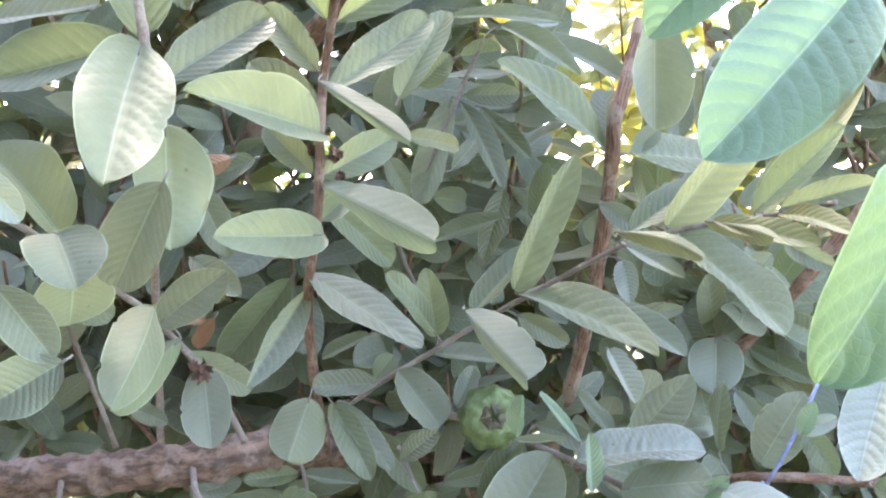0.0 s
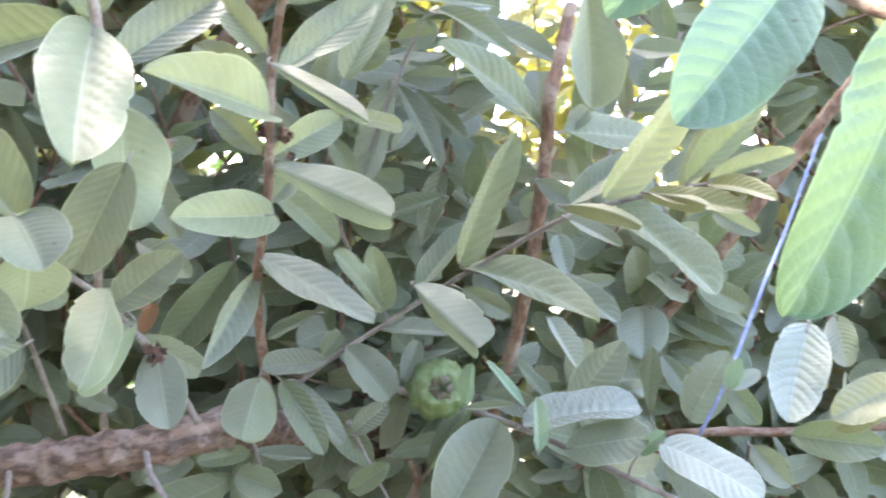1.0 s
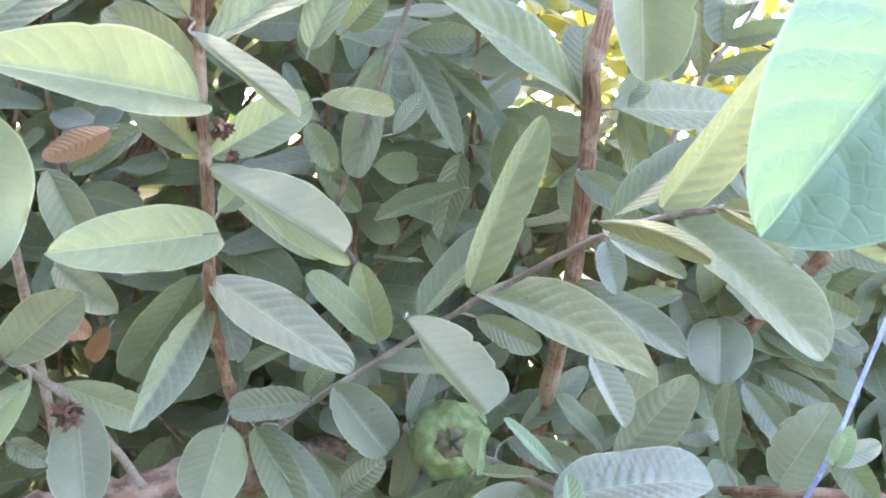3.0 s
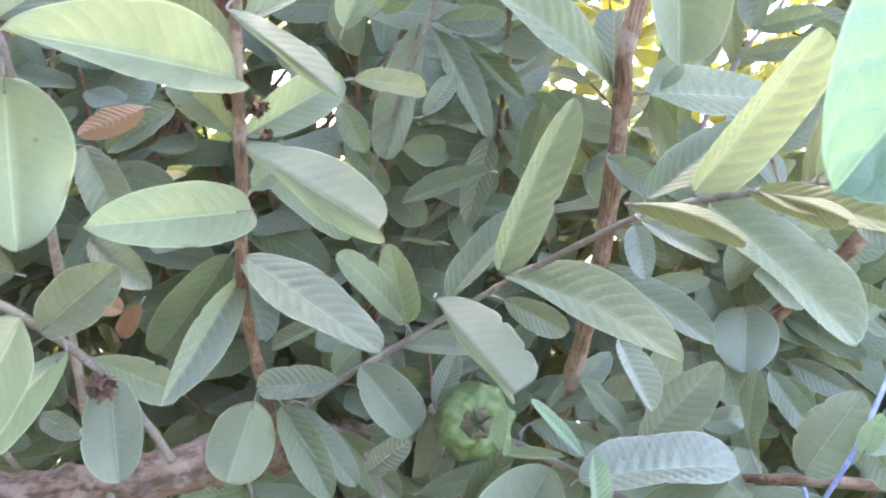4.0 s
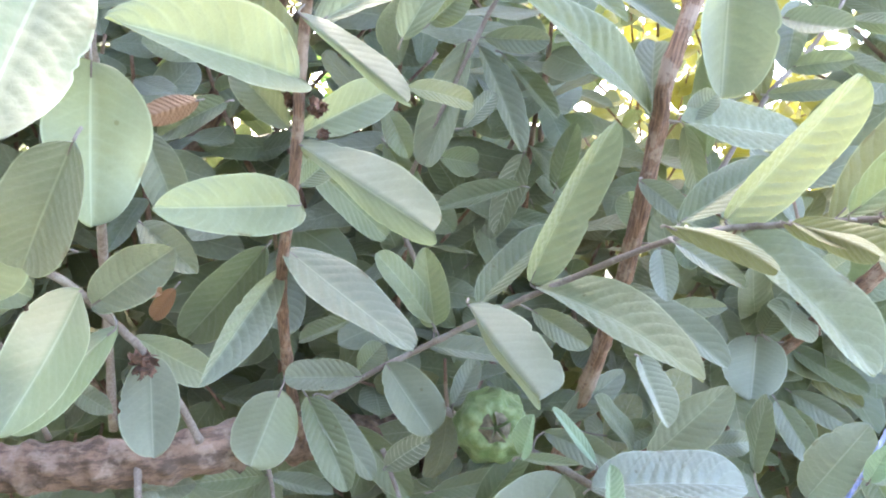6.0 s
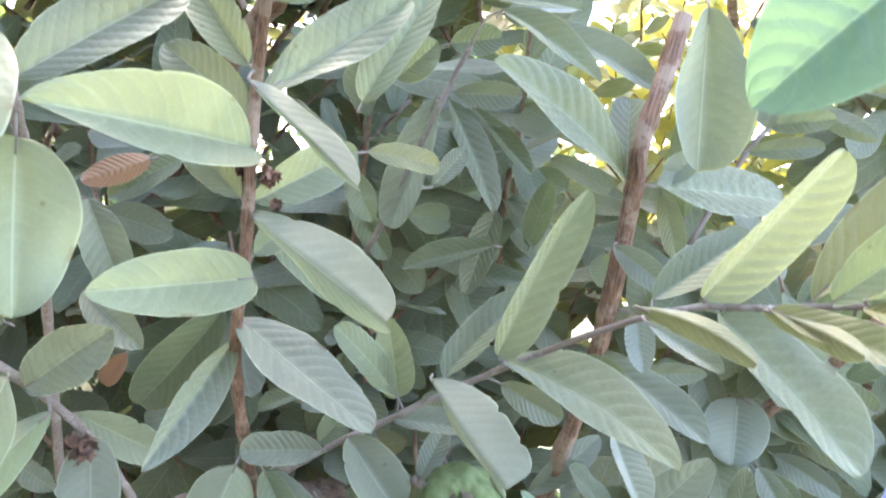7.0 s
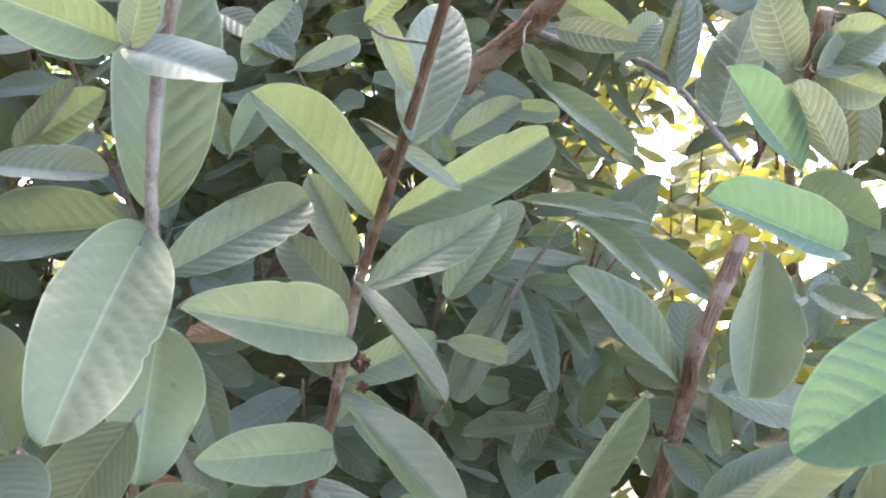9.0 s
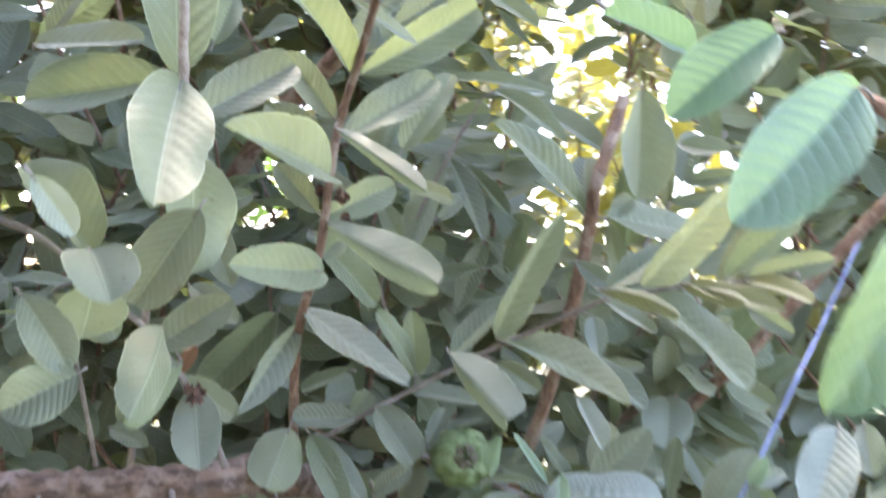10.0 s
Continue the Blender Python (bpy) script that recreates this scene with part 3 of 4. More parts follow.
leaf((-0.051, 0.690, 1.445), (-0.093, 0.700, 1.423), 0.019, 42, 0.58, T)
leaf((0.004, 0.660, 1.434), (0.064, 0.670, 1.427), 0.025, -47, 0.58, U)
leaf((0.073, 0.640, 1.467), (0.114, 0.650, 1.444), 0.024, -5, 0.58, U)
leaf((0.121, 0.660, 1.481), (0.152, 0.650, 1.475), 0.021, -5, 0.58, T)
leaf((0.211, 0.500, 1.545), (0.248, 0.460, 1.593), 0.029, -46, 0.58, T)
leaf((0.226, 0.500, 1.547), (0.271, 0.470, 1.561), 0.023, -3, 0.58, U)
leaf((0.226, 0.500, 1.543), (0.244, 0.440, 1.530), 0.018, -15, 0.6, Y)
leaf((0.186, 0.505, 1.539), (0.232, 0.455, 1.524), 0.022, -30, 0.6, Y)
leaf((0.237, 0.520, 1.526), (0.261, 0.500, 1.510), 0.017, 12, 0.58, U)
leaf((0.236, 0.580, 1.539), (0.305, 0.560, 1.637), 0.041, -53, 0.58, Y)
leaf((-0.045, 0.680, 1.408), (-0.030, 0.690, 1.427), 0.023, -2, 0.58, T)
leaf((0.142, 0.655, 1.603), (0.052, 0.605, 1.661), 0.047, 39, 0.51, T, foot=0.55, end=0.55, quilt=0.05)
leaf((0.147, 0.670, 1.600), (0.151, 0.705, 1.659), 0.033, -14, 0.58, U)
leaf((0.160, 0.560, 1.688), (0.160, 0.555, 1.603), 0.062, -8, 0.84, U, foot=0.6, end=0.34, quilt=0.015)
leaf((0.162, 0.650, 1.598), (0.257, 0.690, 1.596), 0.053, -45, 0.31, G, foot=0.6, end=0.5, quilt=0.05)
leaf((0.153, 0.680, 1.556), (0.172, 0.660, 1.530), 0.017, 11, 0.58, U)
leaf((0.152, 0.720, 1.525), (0.143, 0.720, 1.550), 0.028, -10, 0.58, T)
leaf((0.176, 0.700, 1.600), (0.196, 0.720, 1.551), 0.022, 1, 0.58, U)
leaf((0.163, 0.680, 1.511), (0.166, 0.660, 1.477), 0.023, 14, 0.58, P)
leaf((0.137, 0.700, 1.481), (0.211, 0.660, 1.434), 0.034, -38, 0.6, U)
leaf((0.146, 0.640, 1.441), (0.159, 0.600, 1.406), 0.030, -21, 0.82, P, foot=0.55, end=0.5)
leaf((0.178, 0.720, 1.349), (0.226, 0.700, 1.414), 0.048, 16, 0.36, U, foot=0.5, end=0.5)
leaf((0.109, 0.760, 1.358), (0.163, 0.775, 1.403), 0.029, -7, 0.66, U)
leaf((0.095, 0.780, 1.549), (0.106, 0.760, 1.602), 0.025, -5, 0.58, T)
leaf((0.183, 0.740, 1.461), (0.225, 0.720, 1.469), 0.020, -10, 0.58, U)
leaf((0.168, 0.660, 1.601), (0.186, 0.660, 1.619), 0.022, -12, 0.58, U)
leaf((0.140, 0.660, 1.558), (0.172, 0.640, 1.534), 0.022, 2, 0.58, U)
leaf((0.204, 0.740, 1.581), (0.205, 0.720, 1.673), 0.037, -54, 0.58, T)
leaf((0.231, 0.700, 1.677), (0.168, 0.620, 1.650), 0.029, 48, 0.58, U)
leaf((0.152, 0.425, 1.674), (0.089, 0.400, 1.684), 0.042, 16, 0.92, F, foot=0.42, end=0.4, quilt=0.03)
leaf((0.155, 0.500, 1.724), (0.104, 0.470, 1.761), 0.040, 9, 0.86, F)
leaf((0.125, 0.570, 1.761), (0.140, 0.580, 1.838), 0.045, 1, -0.59, B, foot=0.5, end=0.5, quilt=0.046)
leaf((0.174, 0.500, 1.727), (0.136, 0.470, 1.758), 0.031, -43, -0.77, B, quilt=0.05)
leaf((0.171, 0.550, 1.726), (0.205, 0.520, 1.703), 0.046, 22, 0.58, T)
leaf((0.099, 0.580, 1.781), (0.098, 0.600, 1.855), 0.030, -34, -0.70, B)
leaf((0.061, 0.600, 1.800), (0.087, 0.620, 1.841), 0.025, 8, 0.58, T)
leaf((0.020, 0.580, 1.809), (0.069, 0.560, 1.800), 0.024, 22, 0.6, B)
leaf((0.161, 0.560, 1.798), (0.135, 0.540, 1.833), 0.036, -26, 0.58, B)
leaf((0.174, 0.560, 1.797), (0.216, 0.580, 1.833), 0.035, 4, 0.58, U)
leaf((0.012, 0.600, 1.779), (0.079, 0.580, 1.735), 0.026, -24, 0.6, T)
leaf((0.001, 0.600, 1.803), (0.022, 0.600, 1.778), 0.017, 12, 0.6, T)
leaf((-0.009, 0.660, 1.773), (0.033, 0.680, 1.782), 0.021, 16, 0.58, T)
leaf((-0.036, 0.600, 1.731), (0.005, 0.610, 1.767), 0.029, 13, 0.58, U)
leaf((-0.046, 0.600, 1.735), (-0.033, 0.600, 1.719), 0.017, 2, 0.58, T)
leaf((0.017, 0.660, 1.710), (0.110, 0.680, 1.711), 0.020, -30, 0.6, T)
leaf((0.057, 0.660, 1.703), (0.121, 0.650, 1.660), 0.028, -30, 0.6, T)
leaf((0.085, 0.690, 1.702), (0.164, 0.680, 1.662), 0.031, -29, 0.6, U)
leaf((0.059, 0.720, 1.715), (0.111, 0.720, 1.721), 0.020, -31, 0.58, P)
leaf((0.023, 0.720, 1.691), (0.060, 0.730, 1.700), 0.028, 6, 0.58, T)
leaf((-0.207, 0.600, 1.795), (-0.142, 0.580, 1.765), 0.028, -31, 0.4, U)
leaf((-0.160, 0.640, 1.774), (-0.121, 0.660, 1.807), 0.023, 23, 0.58, U)
leaf((-0.178, 0.600, 1.703), (-0.170, 0.620, 1.751), 0.027, 24, 0.58, T)
leaf((-0.208, 0.620, 1.741), (-0.189, 0.620, 1.703), 0.022, -15, 0.58, U)
leaf((0.017, 0.680, 1.647), (-0.008, 0.690, 1.558), 0.037, 22, 0.58, U)
leaf((0.024, 0.740, 1.655), (0.062, 0.720, 1.574), 0.032, -35, 0.6, U)
leaf((0.043, 0.750, 1.651), (0.091, 0.760, 1.605), 0.022, -31, 0.6, T)
leaf((-0.016, 0.600, 1.603), (0.024, 0.630, 1.599), 0.019, -24, 0.4, Y)
leaf((-0.034, 0.660, 1.593), (-0.016, 0.650, 1.562), 0.022, -3, 0.58, T)
leaf((0.018, 0.700, 1.588), (0.039, 0.720, 1.617), 0.019, 4, 0.58, B)
leaf((0.066, 0.760, 1.575), (0.048, 0.770, 1.509), 0.029, 2, 0.58, B)
leaf((0.065, 0.740, 1.549), (-0.002, 0.760, 1.526), 0.026, 39, 0.6, T)
leaf((0.028, 0.840, 1.476), (0.079, 0.860, 1.529), 0.039, -3, 0.58, U)
leaf((-0.009, 0.830, 1.487), (0.039, 0.840, 1.523), 0.031, -2, 0.58, U)
leaf((0.000, 0.740, 1.567), (0.030, 0.780, 1.565), 0.029, 3, 0.58, T)
leaf((0.083, 0.860, 1.534), (0.105, 0.860, 1.488), 0.029, 3, 0.58, T)
leaf((-0.012, 0.700, 1.661), (0.015, 0.700, 1.688), 0.031, 11, 0.58, T)
leaf((0.028, 0.720, 1.657), (0.077, 0.720, 1.658), 0.024, 11, 0.58, U)
leaf((0.070, 0.840, 1.578), (0.100, 0.860, 1.605), 0.028, 0, 0.58, T)
leaf((-0.043, 0.740, 1.575), (-0.012, 0.740, 1.533), 0.024, -4, 0.58, T)
leaf((0.117, 0.610, 1.360), (0.212, 0.605, 1.371), 0.056, -71, 0.43, P, foot=0.5, end=0.42, quilt=0.05)
leaf((0.094, 0.700, 1.368), (0.146, 0.680, 1.355), 0.026, -14, 0.58, U)
leaf((0.070, 0.600, 1.381), (0.073, 0.570, 1.416), 0.019, -41, 0.6, L)
leaf((0.070, 0.630, 1.370), (0.107, 0.600, 1.378), 0.011, -62, 0.6, T)
leaf((0.053, 0.620, 1.278), (0.102, 0.640, 1.357), 0.069, -15, 0.62, U, quilt=0.015)
leaf((0.149, 0.600, 1.342), (0.208, 0.570, 1.358), 0.044, -54, 0.14, U, quilt=0.03)
leaf((0.212, 0.560, 1.354), (0.272, 0.520, 1.322), 0.045, -45, 0.14, P, quilt=0.05)
leaf((0.128, 0.600, 1.340), (0.120, 0.570, 1.390), 0.020, 30, 0.6, L)
leaf((0.202, 0.580, 1.342), (0.216, 0.560, 1.363), 0.016, -29, 0.6, L)
leaf((0.045, 0.660, 1.313), (0.081, 0.670, 1.363), 0.025, -34, 0.58, T)
leaf((0.121, 0.620, 1.372), (0.087, 0.600, 1.413), 0.011, 39, 0.58, L)
leaf((0.024, 0.700, 1.381), (0.040, 0.720, 1.415), 0.022, -6, 0.58, U)
leaf((0.280, 0.810, 1.435), (0.277, 0.800, 1.380), 0.056, 19, 0.32, P, foot=0.42, end=0.6, quilt=0.012)
leaf((0.281, 0.800, 1.439), (0.296, 0.800, 1.468), 0.029, -21, 0.58, U)
leaf((0.257, 0.720, 1.344), (0.255, 0.700, 1.408), 0.033, -76, -0.22, D, foot=0.6, end=0.45)
leaf((0.334, 0.880, 1.412), (0.391, 0.840, 1.373), 0.038, -2, 0.90, Y)
leaf((0.291, 0.780, 1.387), (0.320, 0.760, 1.341), 0.026, 11, 0.58, U)
leaf((0.273, 0.660, 1.348), (0.291, 0.620, 1.413), 0.044, -28, 0.48, P, quilt=0.055)
leaf((0.326, 0.840, 1.382), (0.377, 0.820, 1.356), 0.028, -1, 0.58, U)
leaf((0.263, 0.440, 1.455), (0.234, 0.410, 1.402), 0.037, 25, 0.46, P, foot=0.5, end=0.55, quilt=0.03)
leaf((0.324, 0.840, 1.421), (0.376, 0.800, 1.394), 0.028, -25, 0.58, T)
leaf((0.291, 0.620, 1.386), (0.308, 0.600, 1.356), 0.025, 15, 0.58, T)
leaf((0.297, 0.800, 1.378), (0.333, 0.800, 1.347), 0.034, 6, 0.58, T)
leaf((0.253, 0.840, 1.455), (0.269, 0.820, 1.409), 0.036, 14, 0.58, U)
leaf((0.301, 0.600, 1.339), (0.323, 0.580, 1.312), 0.027, 9, 0.58, U)
leaf((0.354, 0.640, 1.337), (0.414, 0.600, 1.335), 0.039, -12, 0.58, T)
leaf((0.372, 0.600, 1.442), (0.370, 0.580, 1.404), 0.028, 32, 0.58, U)
leaf((0.372, 0.600, 1.351), (0.394, 0.560, 1.394), 0.037, -38, 0.58, Y)
leaf((0.388, 0.800, 1.435), (0.326, 0.780, 1.461), 0.034, -6, 0.58, T)
leaf((0.219, 0.720, 1.362), (0.259, 0.740, 1.362), 0.024, -21, 0.58, U)
leaf((0.154, 0.780, 1.346), (0.191, 0.780, 1.357), 0.023, -18, 0.58, T)
leaf((0.251, 0.620, 1.504), (0.258, 0.600, 1.519), 0.024, -30, 0.58, P)
leaf((0.245, 0.720, 1.685), (0.272, 0.660, 1.668), 0.027, -4, 0.6, U)
leaf((0.261, 0.740, 1.653), (0.292, 0.700, 1.655), 0.022, 1, 0.6, U)
leaf((0.159, 0.250, 1.608), (0.099, 0.218, 1.545), 0.042, 6, 0.45, F, foot=0.55, end=0.52, quilt=0.025)
leaf((0.174, 0.200, 1.582), (0.119, 0.186, 1.486), 0.046, -8, 0.45, N, foot=0.5, end=0.52, quilt=0.03)
leaf((0.143, 0.290, 1.642), (0.099, 0.295, 1.600), 0.035, 20, 0.45, F)
leaf((0.179, 0.240, 1.593), (0.220, 0.250, 1.573), 0.019, 30, 0.58, Y)
leaf((-0.105, 0.665, 1.331), (-0.145, 0.640, 1.331), 0.020, 21, 0.58, T)
leaf((-0.099, 0.660, 1.332), (-0.052, 0.640, 1.331), 0.020, -59, 0.58, U)
leaf((-0.020, 0.660, 1.345), (0.011, 0.650, 1.372), 0.023, -13, 0.58, B)
leaf((-0.193, 0.660, 1.313), (-0.146, 0.640, 1.331), 0.024, -18, 0.58, U)
leaf((0.014, 0.700, 1.316), (0.069, 0.720, 1.325), 0.024, -21, 0.58, T)
leaf((-0.049, 0.720, 1.355), (-0.004, 0.720, 1.303), 0.033, -17, 0.58, T)
leaf((-0.109, 0.620, 1.325), (-0.072, 0.600, 1.317), 0.030, -20, 0.58, T)
leaf((-0.194, 0.660, 1.322), (-0.152, 0.640, 1.344), 0.028, -8, 0.58, U)
leaf((-0.021, 0.640, 1.303), (0.011, 0.620, 1.330), 0.022, -14, 0.58, T)
leaf((-0.164, 0.660, 1.592), (-0.200, 0.640, 1.574), 0.021, -5, -0.52, DEAD, quilt=0.05, foot=0.5, end=0.5, label="curled brown dead leaf caught among green leaves")
leaf((-0.148, 0.670, 1.593), (-0.191, 0.660, 1.564), 0.026, 13, 0.46, T)
leaf((-0.189, 0.700, 1.455), (-0.208, 0.710, 1.429), 0.017, -8, 0.55, DEAD, label="curled brown dead leaf caught among green leaves")
leaf((-0.212, 0.660, 1.470), (-0.184, 0.660, 1.456), 0.019, -23, 0.4, DEAD)
leaf((0.269, 0.575, 1.392), (0.294, 0.570, 1.404), 0.016, -19, 0.6, P)
leaf((0.270, 0.572, 1.391), (0.274, 0.560, 1.417), 0.015, -29, 0.58, L)
leaf((0.264, 0.740, 1.702), (0.251, 0.720, 1.647), 0.034, 30, 0.74, U, quilt=0.055)
leaf((0.253, 0.760, 1.634), (0.302, 0.740, 1.640), 0.019, 10, 0.52, U, quilt=0.05)
leaf((0.290, 0.760, 1.670), (0.330, 0.720, 1.645), 0.021, 29, -0.63, U, quilt=0.055)
leaf((0.309, 0.760, 1.695), (0.346, 0.720, 1.683), 0.022, 23, -0.75, U, quilt=0.055)
leaf((0.304, 0.780, 1.700), (0.290, 0.780, 1.753), 0.027, -32, 0.51, T)
leaf((0.265, 0.820, 1.708), (0.268, 0.820, 1.636), 0.021, 18, 0.43, Y)
leaf((0.236, 0.800, 1.690), (0.236, 0.790, 1.631), 0.035, 17, 0.41, U)
leaf((0.377, 0.520, 1.402), (0.310, 0.500, 1.383), 0.036, 31, 0.60, Y)
leaf((0.080, 0.660, 1.834), (0.017, 0.660, 1.863), 0.038, -32, 0.58, T)
leaf((0.083, 0.660, 1.858), (0.106, 0.660, 1.810), 0.037, 15, 0.49, D)
leaf((0.167, 0.580, 1.814), (0.147, 0.580, 1.859), 0.028, -23, 0.56, T)
leaf((0.174, 0.570, 1.807), (0.210, 0.560, 1.832), 0.031, -3, 0.55, U)
leaf((0.169, 0.590, 1.827), (0.165, 0.580, 1.788), 0.019, 17, 0.54, U)
leaf((0.183, 0.580, 1.805), (0.219, 0.570, 1.793), 0.033, 26, 0.53, U)
leaf((0.213, 0.600, 1.812), (0.213, 0.580, 1.753), 0.029, 22, -0.51, Y)
leaf((0.104, 0.600, 1.847), (0.092, 0.600, 1.798), 0.021, 4, 0.64, Y)
leaf((-0.024, 0.680, 1.789), (-0.075, 0.660, 1.730), 0.043, -25, 0.51, U)
leaf((-0.155, 0.600, 1.808), (-0.175, 0.580, 1.757), 0.040, -33, 0.75, U, quilt=0.05)

# ---- inner shoots of the tree: twigs with leaf pairs ----
def variants(count, rows, cols):
    made = []
    for i in range(count):
        fold = 0.10 + 0.35 * ((i * 0.37) % 1)
        made.append(blade(1.0, 0.46, fold, (i % 3 - 1) * 0.05, (i % 2 - 0.5) * 0.06, rows, cols, 0.014 if rows > 12 else 0.0, 900 + i))
    return made


FINE = variants(8, 25, 7)
COARSE = variants(8, 9, 5)


def shared_leaves(material_list, shapes):
    """Meshes, each shared by many leaf objects."""
    made = []
    for k, (verts, faces, uvs) in enumerate(shapes):
        ob = link_mesh("leaf", verts, faces, [material_list[k % len(material_list)]], None, uvs)
        made.append(ob.data)
        bpy.data.objects.remove(ob)
    return made


INNER = shared_leaves([T, U, T, U, T, U, Y, T], FINE)


def shoot_lines(r, foot, way, length, size):
    """A gently bowed twig and the frames of its opposite leaf pairs."""
    way = np.asarray(way, float) / np.linalg.norm(way)
    bow = r.normal(size=3) * 0.12 * length
    s = np.linspace(0, 1, 7)
    line = np.asarray(foot)[None] + way[None] * (s * length)[:, None] + bow[None] * (s * s)[:, None]
    frames = []
    step = size * 0.42
    turn = r.uniform(0, 180)
    side = np.cross(way, (0.2, 0.3, 0.9) if abs(way[2]) < 0.9 else (1, 0.2, 0))
    side /= np.linalg.norm(side)
    for k, d in enumerate(np.arange(0.15 * length, length, step)):
        p = np.array([np.interp(d / length, s, line[:, i]) for i in range(3)])
        for sign in (-1, 1):
            a = Matrix.Rotation(radians(turn + 80 * k + r.normal() * 12), 3, Vector(way)) @ Vector(side * sign)
            tip = np.array(a) * 0.8 + way * r.uniform(0.15, 0.7) + np.array((0, 0, r.uniform(-0.75, 0.1)))
            tip /= np.linalg.norm(tip)
            reach = size * r.uniform(0.75, 1.15)
            frames.append((p + tip * 0.006, p + tip * reach, reach, r.uniform(-40, 40)))
    return line, frames


OUTWARD = (0.0, -0.75, 0.66)      # leaves turn their upper sides outward and to the sky

single_leaves = [0]


def shoot(r, foot, way, length, size, owner, limit=150):
    line, frames = shoot_lines(r, foot, way, length, size)
    verts, faces, uvs = tube(smooth_line(line, 3), np.linspace(0.0032, 0.0015, 19), 7, 0.04)
    twig = link_mesh("twig", verts, faces, [BARK], owner, uvs)
    for base, tip, reach, roll in frames:
        if single_leaves[0] >= limit:
            break
        single_leaves[0] += 1
        ob = new("leaf", INNER[int(r.integers(len(INNER)))])
        adopt(ob, twig)
        ob.matrix_basis = leaf_frame(base, tip, roll, OUTWARD) @ Matrix.Diagonal((reach * r.uniform(0.85, 1.1), reach, reach, 1))
    return twig


def mass(name, r, shoots, material_list, label, parent, shapes=COARSE, twig_material=None):
    """Many shoots joined: twigs and leaves too many to count."""
    packs = [([], [], []) for _ in material_list]
    tv, tf, tu = [], [], []
    counts = [0] * len(material_list)
    tn = 0
    for foot, way, length, size in shoots:
        line, frames = shoot_lines(r, foot, way, length, size)
        verts, faces, uvs = tube(line, np.linspace(0.0034, 0.0014, len(line)), 5)
        tv.append(verts), tu.append(uvs), tf.extend(tuple(i + tn for i in q) for q in faces)
        tn += len(verts)
        for base, tip, reach, roll in frames:
            k = int(r.integers(len(material_list)))
            v, fc, uv = shapes[int(r.integers(len(shapes)))]
            m = np.array(leaf_frame(base, tip, roll, OUTWARD))
            placed = (v * (reach * r.uniform(0.85, 1.1), reach, reach)) @ m[:3, :3].T + m[:3, 3]
            packs[k][0].append(placed)
            packs[k][1].append(np.asarray(fc) + counts[k])
            packs[k][2].append(uv)
            counts[k] += len(placed)
    verts, faces, uvs, slots, off = [np.vstack(tv)], list(tf), [np.vstack(tu)], [0] * len(tf), tn
    for k, (pv, pf, pu) in enumerate(packs):
        if not pv:
            continue
        verts.append(np.vstack(pv)), uvs.append(np.vstack(pu))
        block = (np.vstack(pf) + off).tolist()
        faces += block
        slots += [k + 1] * len(block)
        off += counts[k]
    ob = link_mesh(name, np.vstack(verts), faces, [twig_material or BARK, *material_list], parent, np.vstack(uvs), slots)
    return tagged(ob, label, kind="stuff")


r = np.random.default_rng(21)


def in_gap(p):
    """The opening in the crown through which the sunlit foliage and the sky show."""
    d = np.asarray(p) - np.array((0.02, 0.06, 1.60))
    x, z = d[0] / d[1], d[2] / d[1]
    return (0.09 < x < 0.25 and 0.08 < z < 0.36) or (0.29 <= x < 0.40 and 0.05 < z < 0.12) or (0.25 <= x < 0.50 and 0.12 < z < 0.22) or (-0.72 < x < -0.58 and 0.13 < z < 0.22) or (-0.33 < x < -0.28 and 0.13 < z < 0.18)


def inner_shoots(count, box, size, spare_gap=True):
    made = []
    while len(made) < count:
        p = [r.uniform(a, b) for a, b in box]
        if spare_gap and (in_gap(p) or in_gap(np.array(p) + (0, 0, 0.12)) or in_gap(np.array(p) + (0, 0, 0.24))):
            continue
        made.append((p, (r.normal() * 0.5, -0.25 + r.normal() * 0.4, 0.9), r.uniform(0.16, 0.30), size * r.uniform(0.85, 1.1)))
    return made


owner = BOUGHS["trunk"][0]
for spec in inner_shoots(14, ((-0.40, 0.42), (0.80, 0.92), (1.12, 1.62)), 0.082):
    shoot(r, *spec, owner, 300)
mass("foliage", r, inner_shoots(175, ((-0.85, 0.80), (0.88, 1.04), (0.85, 1.95)), 0.085), [T, U, T], "dense shaded guava leaves deep inside the crown", tree, FINE)
mass("foliage", r, inner_shoots(420, ((-1.1, 1.1), (1.02, 1.25), (0.6, 2.1)), 0.088), [T, Y, T], "dense shaded guava leaves behind the inner shoots", tree)
mass("foliage", r, inner_shoots(620, ((-1.6, 1.5), (1.25, 1.75), (0.1, 2.2)), 0.09), [T, Y], "dense shaded guava leaves at the back of the crown", tree)
# crown top, back and shoulder: mostly unseen shoots added to keep sun off the leaves
mass("foliage", r, inner_shoots(62, ((-1.3, 1.2), (0.92, 1.3), (2.1, 2.7)), 0.095), [T, U], "leafy top of the guava crown, added to shade the inner leaves", tree)
mass("foliage", r, inner_shoots(240, ((-1.3, 1.7), (1.25, 1.75), (1.9, 2.9)), 0.095), [T, U], "leafy back of the guava crown, its unseen upper part added to block the sun", tree)
mass("foliage", r, inner_shoots(45, ((-1.1, 0.2), (0.95, 1.15), (1.85, 2.15)), 0.09), [T, Y], "leafy shoulder of the guava crown, added to shade the leaves below", tree)
